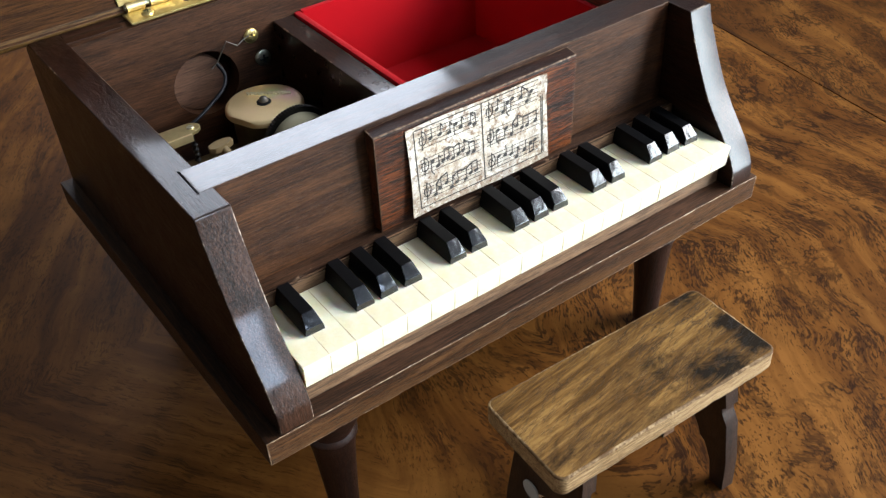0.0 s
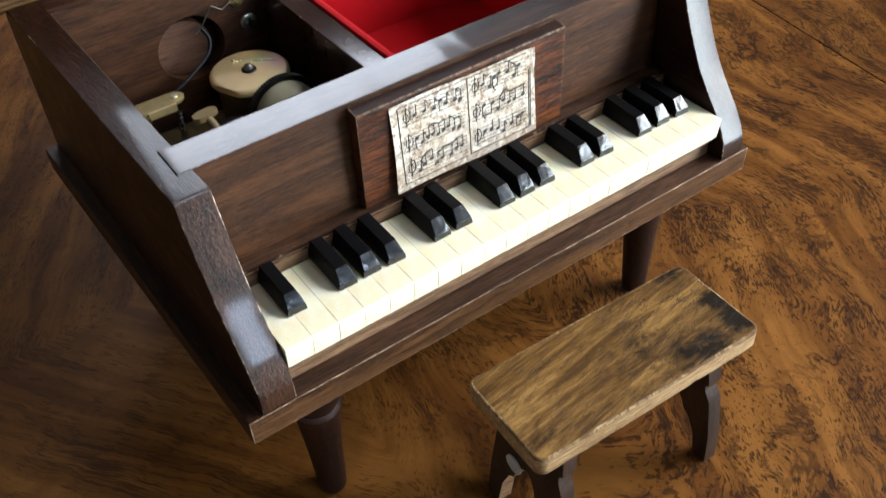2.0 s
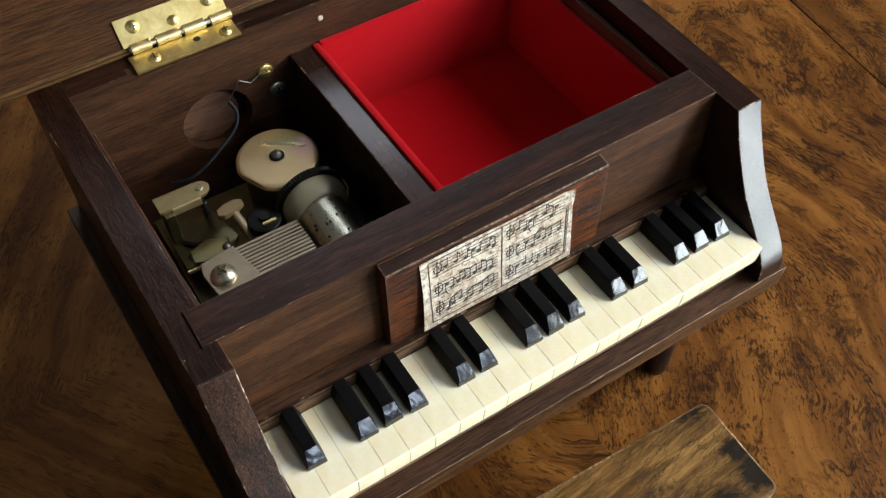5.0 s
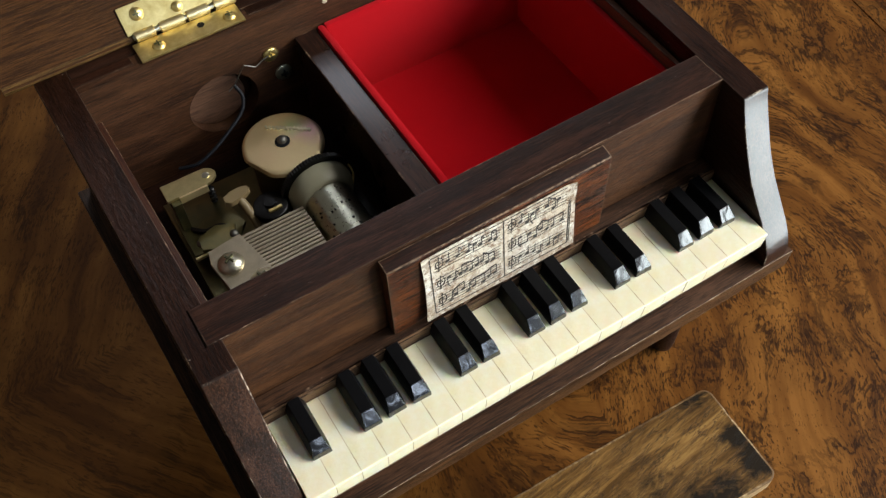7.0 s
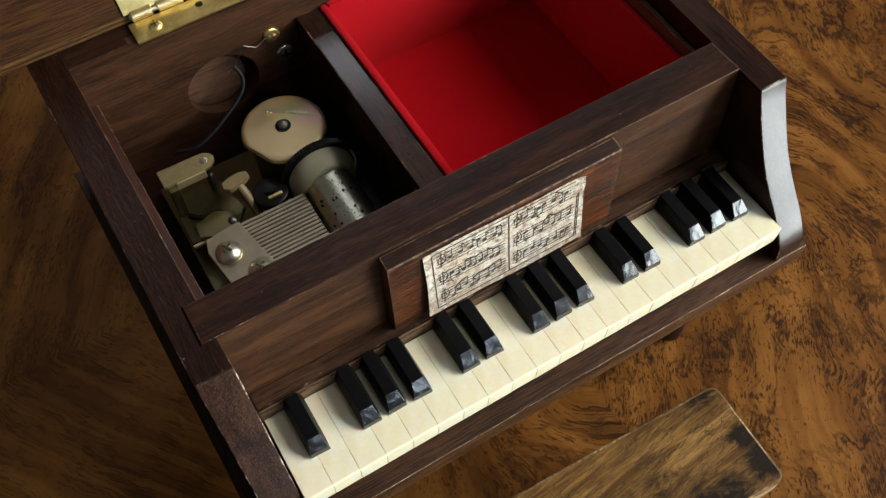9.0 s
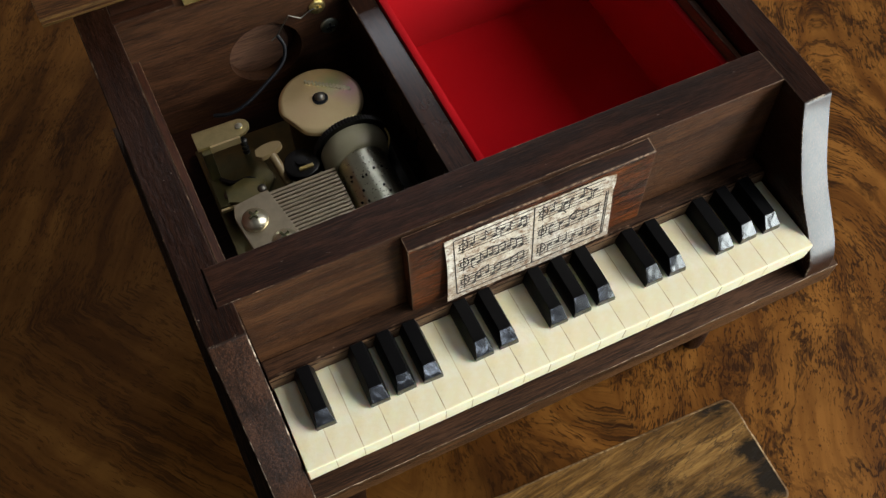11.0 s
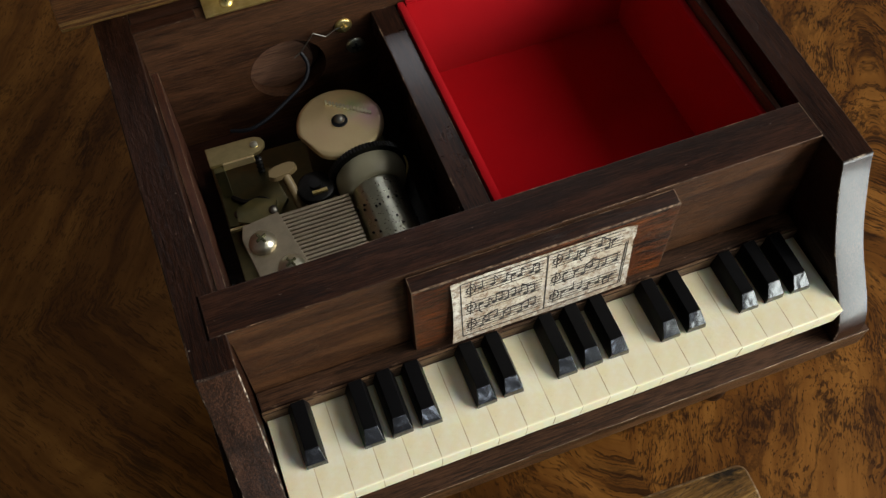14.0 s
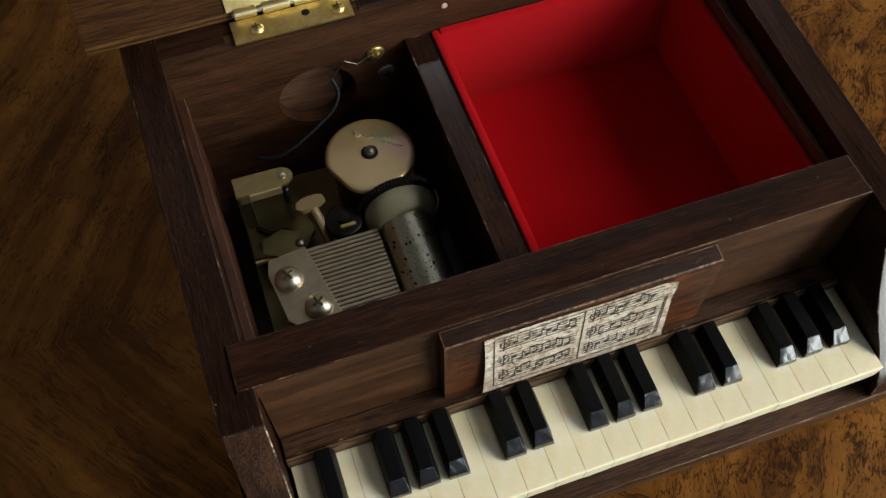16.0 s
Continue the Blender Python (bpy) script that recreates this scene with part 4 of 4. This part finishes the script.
# ---- brass pins in the inner back board, with the thin hook wire ----
def back_screw(x, z, r, mat, parent, name, label):
    bm = lathe([(r, 0.02), (r, -0.05), (r * 0.85, -0.08), (r * 0.5, -0.095), (0.03, -0.10)], (x, 15.0, z), "y", 18)
    return part(name, bm, mat, parent, label)

back_screw(6.84, 10.42, 0.25, brass, piano, "brass_screw", "shiny brass round-head screw")
back_screw(7.14, 9.45, 0.31, worn_nickel, piano, "steel_screw", "dull steel round-head screw")
part("screw_slot", cross_slot(0.24), black_steel, piano, shape=lambda p: Vector((7.14 + p.x, 14.98 - p.z, 9.45 + p.y)))
part("screw_slot", cross_slot(0.19), arm_plate, piano, shape=lambda p: Vector((6.84 + p.x, 14.98 - p.z, 10.42 + p.y)))
part("washer", lathe([(0.28, 0.0), (0.28, -0.03), (0.12, -0.035)], (6.84, 14.99, 10.42), "y", 18), brass, piano, "small brass washer")

# ---- red felt tray ----
tray = thing("felt_tray", (12.7, 10.5, 7.0), "open box tray lined with bright red felt", "tray")
TX0, TX1, TY0, TY1, TZ = 8.60, 16.90, 6.15, 14.95, 10.78
part("tray_floor", block(TX0, TX1, TY0, TY1, 7.02, 7.32, 0.05, False), felt, tray)
part("tray_wall", block(TX0, TX0 + 0.26, TY0, TY1, 7.3, TZ, 0.09, False), felt, tray)
part("tray_wall", block(TX1 - 0.26, TX1, TY0, TY1, 7.3, TZ + 0.12, 0.09, False), felt, tray)
part("tray_wall", block(TX0 + 0.24, TX1 - 0.24, TY1 - 0.26, TY1, 7.3, TZ + 0.05, 0.09, False), felt, tray)
part("tray_wall", block(TX0 + 0.24, TX1 - 0.24, TY0, TY0 + 0.26, 7.3, TZ - 0.1, 0.09, False), felt, tray)

# ---- music movement ----
mv = thing("music_movement", (4.4, 10.6, 7.0), "wind-up musical movement with comb, pinned cylinder and spring barrel", "music movement")
bm = prism([(1.55, 7.7), (6.95, 7.4), (7.2, 13.6), (1.55, 13.7)], "z", 7.02, 7.32, 0.03)
part("bedplate", bm, bed_steel, mv)

# spring barrel with two flats on its lid
def flats(u, w):
    a = radians(24)
    p, q = u * math.cos(a) + w * math.sin(a), -u * math.sin(a) + w * math.cos(a)
    p = max(-1.22, min(1.31, p))
    return p * math.cos(a) - q * math.sin(a), p * math.sin(a) + q * math.cos(a)

BX, BY = 5.74, 12.25
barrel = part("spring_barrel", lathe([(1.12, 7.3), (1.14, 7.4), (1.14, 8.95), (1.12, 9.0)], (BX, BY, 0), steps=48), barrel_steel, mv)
part("barrel_lid", lathe([(1.30, 9.08), (1.35, 9.13), (1.34, 9.24), (1.29, 9.30), (1.18, 9.335), (0.02, 9.34)], (BX, BY, 0), steps=64, squash=flats), lid_plate, mv, "yellow plated barrel lid with flattened sides")
# raised black ring, added for the shade in the recess round the arbor
part("arbor_ring", lathe([(0.25, 9.3), (0.25, 9.37), (0.20, 9.39), (0.02, 9.39)], (BX, BY, 0), steps=24), rubber, mv, "dark ring for the shaded recess round the winding arbor")
part("arbor", lathe([(0.17, 9.36), (0.165, 9.44), (0.13, 9.51), (0.07, 9.55), (0.01, 9.56)], (BX, BY, 0), steps=20), dull_steel, mv, "domed grey steel winding arbor")
bm = bmesh.new()
mark = random.Random(3)
for k in range(13):
    f = (k / 12 - 0.5) * 1.42
    mx, my = BX + 0.39 + f * 0.80, BY + 0.40 - f * 0.60
    wide = 0.03 + 0.02 * mark.random()
    block(mx - wide, mx + wide, my - 0.055 - 0.03 * mark.random(), my + 0.055 + 0.03 * mark.random(), 9.325, 9.40, bm=bm)
part("stamped_mark", bm, shiny_mark, mv, "worn stamped mark on the lid")

# pinned cylinder along y, with its cap and dark toothed wheel
CX, CZ, CR = 6.12, 8.36, 0.80
cyl = part("cylinder", lathe([(0.5, 7.30), (CR, 7.34), (CR, 10.02), (0.5, 10.05)], (CX, 0, CZ), "y", 44), cylinder_steel, mv, "shiny pinned steel cylinder")
pins = random.Random(8)
bm = bmesh.new()
for k in range(46):
    a, y = pins.uniform(0, 2 * math.pi), 7.45 + 0.14 * pins.randrange(18)
    d = Vector((math.cos(a), 0, math.sin(a)))
    c = Vector((CX, y, CZ)) + d * CR
    side = d.cross(Vector((0, 1, 0)))
    q = [bm.verts.new(c + side * su * 0.028 + Vector((0, sv * 0.028, 0)) + d * h) for h in (-0.02, 0.05) for su, sv in ((-1, -1), (1, -1), (1, 1), (-1, 1))]
    bm.faces.new(q[4:])
    for i in range(4):
        bm.faces.new((q[i], q[(i + 1) % 4], q[4 + (i + 1) % 4], q[4 + i]))
tagged(part("pin", bm, black_steel, cyl, "fine black pins"), kind="stuff")
part("cylinder_cap", lathe([(0.80, 10.0), (0.93, 10.06), (1.06, 10.3), (1.10, 10.52), (1.08, 10.72)], (CX, 0, CZ), "y", 40), nylon, mv, "yellowed nylon end cap")
bm = bmesh.new()
teeth = 72
ring = []
for y in (10.74, 10.92):
    ring.append([bm.verts.new((CX + rr * math.cos(a), y, CZ + rr * math.sin(a))) for k in range(teeth) for rr, a in
                 ((1.235, 2 * math.pi * k / teeth), (1.27, 2 * math.pi * (k + 0.3) / teeth), (1.27, 2 * math.pi * (k + 0.6) / teeth), (1.235, 2 * math.pi * (k + 0.9) / teeth))])
bm.faces.new(ring[0])
bm.faces.new(ring[1])
for i in range(len(ring[0])):
    j = (i + 1) % len(ring[0])
    bm.faces.new((ring[0][i], ring[0][j], ring[1][j], ring[1][i]))
part("toothed_wheel", bm, black_steel, mv, "blackened toothed wheel", smooth=20)
part("bearing_bracket", prism([(5.4, 7.3), (6.6, 7.3), (6.5, 8.6), (6.2, 8.85), (5.8, 8.85), (5.5, 8.6)], "y", 7.12, 7.26, 0.03), bed_steel, mv)
part("cylinder_pin", lathe([(0.12, 7.0), (0.12, 7.36), (0.02, 7.38)], (CX, 0, CZ), "y", 14), steel, mv)
part("side_rail", prism([(6.95, 7.5), (7.35, 7.45), (7.45, 11.6), (7.1, 11.6)], "z", 7.3, 7.75, 0.04), black_steel, mv)
part("click_spring", tube(curve_through([(6.9, 10.0, 8.3), (7.25, 10.4, 8.6), (7.2, 10.95, 8.75), (6.95, 11.1, 8.7)]), 0.035), brass, mv)

# comb: solid heel and tuned teeth
COMB_Z = 8.50
comb = part("comb_heel", prism([(1.98, 10.02), (1.86, 9.55), (2.06, 7.95), (2.55, 7.50), (3.60, 7.50), (3.10, 10.15)], "z", COMB_Z, COMB_Z + 0.20, 0.03), comb_steel, mv, "grey steel comb heel")
n_teeth = 18
for k in range(n_teeth):
    y = 10.02 - (10.02 - 7.62) * k / (n_teeth - 1)
    x0 = 3.08 + 0.46 * k / (n_teeth - 1)
    bm = block(x0, 5.26, y - 0.052, y + 0.052, COMB_Z + 0.04, COMB_Z + 0.14, 0.008, False)
    part("comb_tooth", bm, comb_steel, comb)
part("comb_bed", prism([(2.0, 9.9), (2.1, 7.7), (3.4, 7.7), (3.0, 10.0)], "z", 7.3, COMB_Z, 0.02), bed_steel, mv)
for x, y in ((2.40, 9.22), (2.99, 8.13)):
    part("comb_screw", screw_head(0.41), steel, comb, "round pale steel cross-head screw", shape=lambda p, x=x, y=y: Vector((x + p.x, y + p.y, COMB_Z + 0.2 + p.z * 2.3)))
    part("screw_slot", cross_slot(0.27), slot_dark, comb, shape=lambda p, x=x, y=y: Vector((x + p.x * math.cos(.5) - p.y * math.sin(.5), y + p.x * math.sin(.5) + p.y * math.cos(.5), COMB_Z + 0.225 + p.z * 2.22)))

# governor: bracket, worm, nylon wheel, lever
part("governor_bracket", prism([(1.62, 10.6), (3.0, 10.35), (3.55, 11.0), (3.3, 12.4), (1.62, 12.6)], "z", 7.9, 8.05, 0.03), bed_steel, mv)
part("governor_post", block(1.7, 2.0, 11.7, 12.4, 7.3, 9.3, 0.03, False), bed_steel, mv)
arm = [(1.62, 12.62), (1.62, 11.92), (2.95, 11.92), (3.17, 11.98), (3.33, 12.12), (3.38, 12.3), (3.30, 12.47), (3.12, 12.58), (2.9, 12.6)]
part("governor_arm", prism(arm, "z", 9.28, 9.40, 0.025), arm_plate, mv, "yellow plated rounded arm")
part("arm_lip", block(2.0, 2.95, 11.84, 11.92, 9.12, 9.40, 0.02, False), gilt, mv)
part("arm_rivet", lathe([(0.12, 9.4), (0.12, 9.43), (0.03, 9.45)], (3.05, 12.27, 0), steps=16), steel, mv)
part("governor_shaft", tube([(3.05, 12.27, 9.3), (3.05, 12.27, 8.0)], 0.05), black_steel, mv)
part("governor_worm", lathe([(0.05, 8.1), (0.12, 8.14), (0.07, 8.24), (0.12, 8.34), (0.07, 8.44), (0.12, 8.54), (0.07, 8.64), (0.12, 8.74), (0.05, 8.8)], (3.05, 12.27, 0), steps=14), black_steel, mv)
bm = prism([(3.16, 11.22), (3.34, 11.12), (3.60, 11.14), (3.86, 11.22), (4.06, 11.34), (4.04, 11.52), (3.82, 11.60), (3.46, 11.58), (3.20, 11.46)], "z", 8.80, 9.02, 0.04)
part("nylon_arm", bm, tan_nylon, mv, "yellowed nylon governor arm")
part("arm_stem", tube(curve_through([(3.62, 11.36, 8.9), (3.72, 11.0, 8.65), (3.82, 10.6, 8.2), (3.9, 10.35, 7.7)], 4), 0.15), tan_nylon, mv)
part("intermediate_wheel", lathe([(0.5, 8.30), (0.56, 8.33), (0.56, 8.58), (0.50, 8.62), (0.18, 8.63), (0.18, 8.74), (0.02, 8.75)], (4.42, 10.72, 0), steps=36), black_steel, mv, "black intermediate wheel")
part("brass_stud", block(4.25, 4.72, 10.38, 10.5, 8.62, 8.70, 0.02, False), brass, mv)
part("bracket_clip", prism([(1.9, 10.5), (2.5, 10.2), (3.0, 10.2), (3.2, 10.9), (2.6, 11.2), (1.95, 11.0)], "z", 8.2, 8.3, 0.02), bed_steel, mv)

part("governor_lever", tube(curve_through([(1.95, 11.6, 8.12), (2.3, 11.25, 8.16), (2.75, 11.2, 8.18), (3.05, 10.95, 8.14)]), 0.07), black_steel, mv, "curved black governor lever")
part("plate_screw", screw_head(0.16), dull_steel, mv, shape=lambda p: Vector((2.0 + p.x, 10.95 + p.y, 8.05 + p.z)))
part("plate_screw", screw_head(0.14), dull_steel, mv, shape=lambda p: Vector((3.0 + p.x, 10.55 + p.y, 8.3 + p.z)))
part("plate_edge", block(1.60, 2.35, 10.40, 10.50, 7.98, 8.10, 0.02, False), gilt, mv, "bright yellow plated edge")

# stop wire: black sleeved lever up to the winding hole, thin bare hook beyond
wire_line = curve_through([(2.54, 13.82, 8.5), (3.1, 13.6, 8.58), (3.75, 13.68, 8.74), (4.53, 14.0, 8.95), (5.2, 14.33, 9.2), (5.46, 14.66, 9.5), (5.36, 14.95, 9.82)])
part("stop_wire", tube(wire_line, 0.066), rubber, mv, "curved black sleeved stop wire")
part("hook_wire", tube([(5.12, 14.9, 9.72), (5.36, 14.93, 9.84), (5.52, 14.88, 10.12), (5.83, 14.85, 10.57), (6.21, 14.85, 10.29), (6.52, 14.86, 10.45), (6.72, 14.86, 10.5)], 0.022, 8), dull_steel, mv, "thin bare bent hook wire")

# ---- bench ----
bench = thing("piano_bench", (9.1, -2.3, 0), "small rubbed brown wooden piano bench with dark plank legs", "bench")
BT, BB = 5.78, 5.10
bench_turn = Matrix.Translation((9.13, -2.32, 0)) @ Matrix.Rotation(radians(-2.2), 4, "Z")

def on_bench(p):
    return bench_turn @ Vector(p)

def round_plan(hx, hy, r, steps=5):
    out = []
    for cx, cy, a0 in ((hx - r, hy - r, 0), (-hx + r, hy - r, 90), (-hx + r, -hy + r, 180), (hx - r, -hy + r, 270)):
        for k in range(steps + 1):
            a = radians(a0 + 90 * k / steps)
            out.append((cx + r * math.cos(a), cy + r * math.sin(a)))
    return out

bm = prism(round_plan(3.98, 1.66, 0.30), "z", BB, BT)
rim = [e for e in bm.edges if abs(e.verts[0].co.z - e.verts[1].co.z) < 1e-6]
soften(bm, 0.07, 3, 1, rim)
for f in bm.faces:
    if f.material_index == 0 and abs(f.normal.z) < 0.3:
        f.material_index = 2
chip(chip(bm, "x", 0.25, 0.0), "y", 0.25, 0.025, 8.0)
part("seat", bm, [bench_top, edge_bench, bench_side], bench, "worn rubbed brown seat board with rounded corners", shape=on_bench)

def bench_leg_board(side):
    """A plank with an arch cut out below, a notch in each edge and a round hole, drawn out along x."""
    out = [(-1.30, BB), (-1.42, 4.0), (-1.28, 3.85), (-1.30, 3.6), (-1.50, 3.2), (-1.62, 1.4), (-1.58, 0.0), (-1.05, 0.0), (-0.98, 1.0), (-0.72, 1.7), (-0.50, 1.85), (-0.42, 2.2), (-0.22, 2.55), (0.0, 2.68),
           (0.22, 2.55), (0.42, 2.2), (0.50, 1.85), (0.72, 1.7), (0.98, 1.0), (1.05, 0.0), (1.58, 0.0), (1.62, 1.4), (1.50, 3.2), (1.30, 3.6), (1.28, 3.85), (1.42, 4.0), (1.30, BB)]
    bm = prism(out, "x", -0.24, 0.24)
    # the arch's cut faces are coloured pale in place of a highlight
    for f in bm.faces:
        c = f.calc_center_median()
        if abs(f.normal.x) < 0.2 and abs(c.y) < 1.02 and c.z < 3:
            f.material_index = 1
    for v in bm.verts:
        v.co.x += side * (2.62 + (BB - v.co.z) * 0.10)
    return bm

for side in (-1, 1):
    part("plank_leg", bench_leg_board(side), [bench_leg, pale_x], bench, "dark plank leg with a cut arch", shape=on_bench)
part("stretcher", block(-2.3, 2.3, -0.16, 0.16, 4.45, BB, 0.03, False), bench_leg, bench, shape=on_bench)
# added pale disc: stands for the bright spot in the leg's opening
part("round_plug", lathe([(0.34, 0.02), (0.34, -0.02), (0.28, -0.035)], (5.985, -1.66, 2.45), "x", 24), pale_spot, bench, "pale grey disc added for a light spot in the plank leg")

# a flake of white dust on the inner board
dust_flake = part("dust_flake", lathe([(0.02, -0.03), (0.09, -0.02), (0.11, 0.0), (0.06, 0.02)], (9.06, 14.985, 11.62), "y", 7), paper, piano, "small white flake on the board")
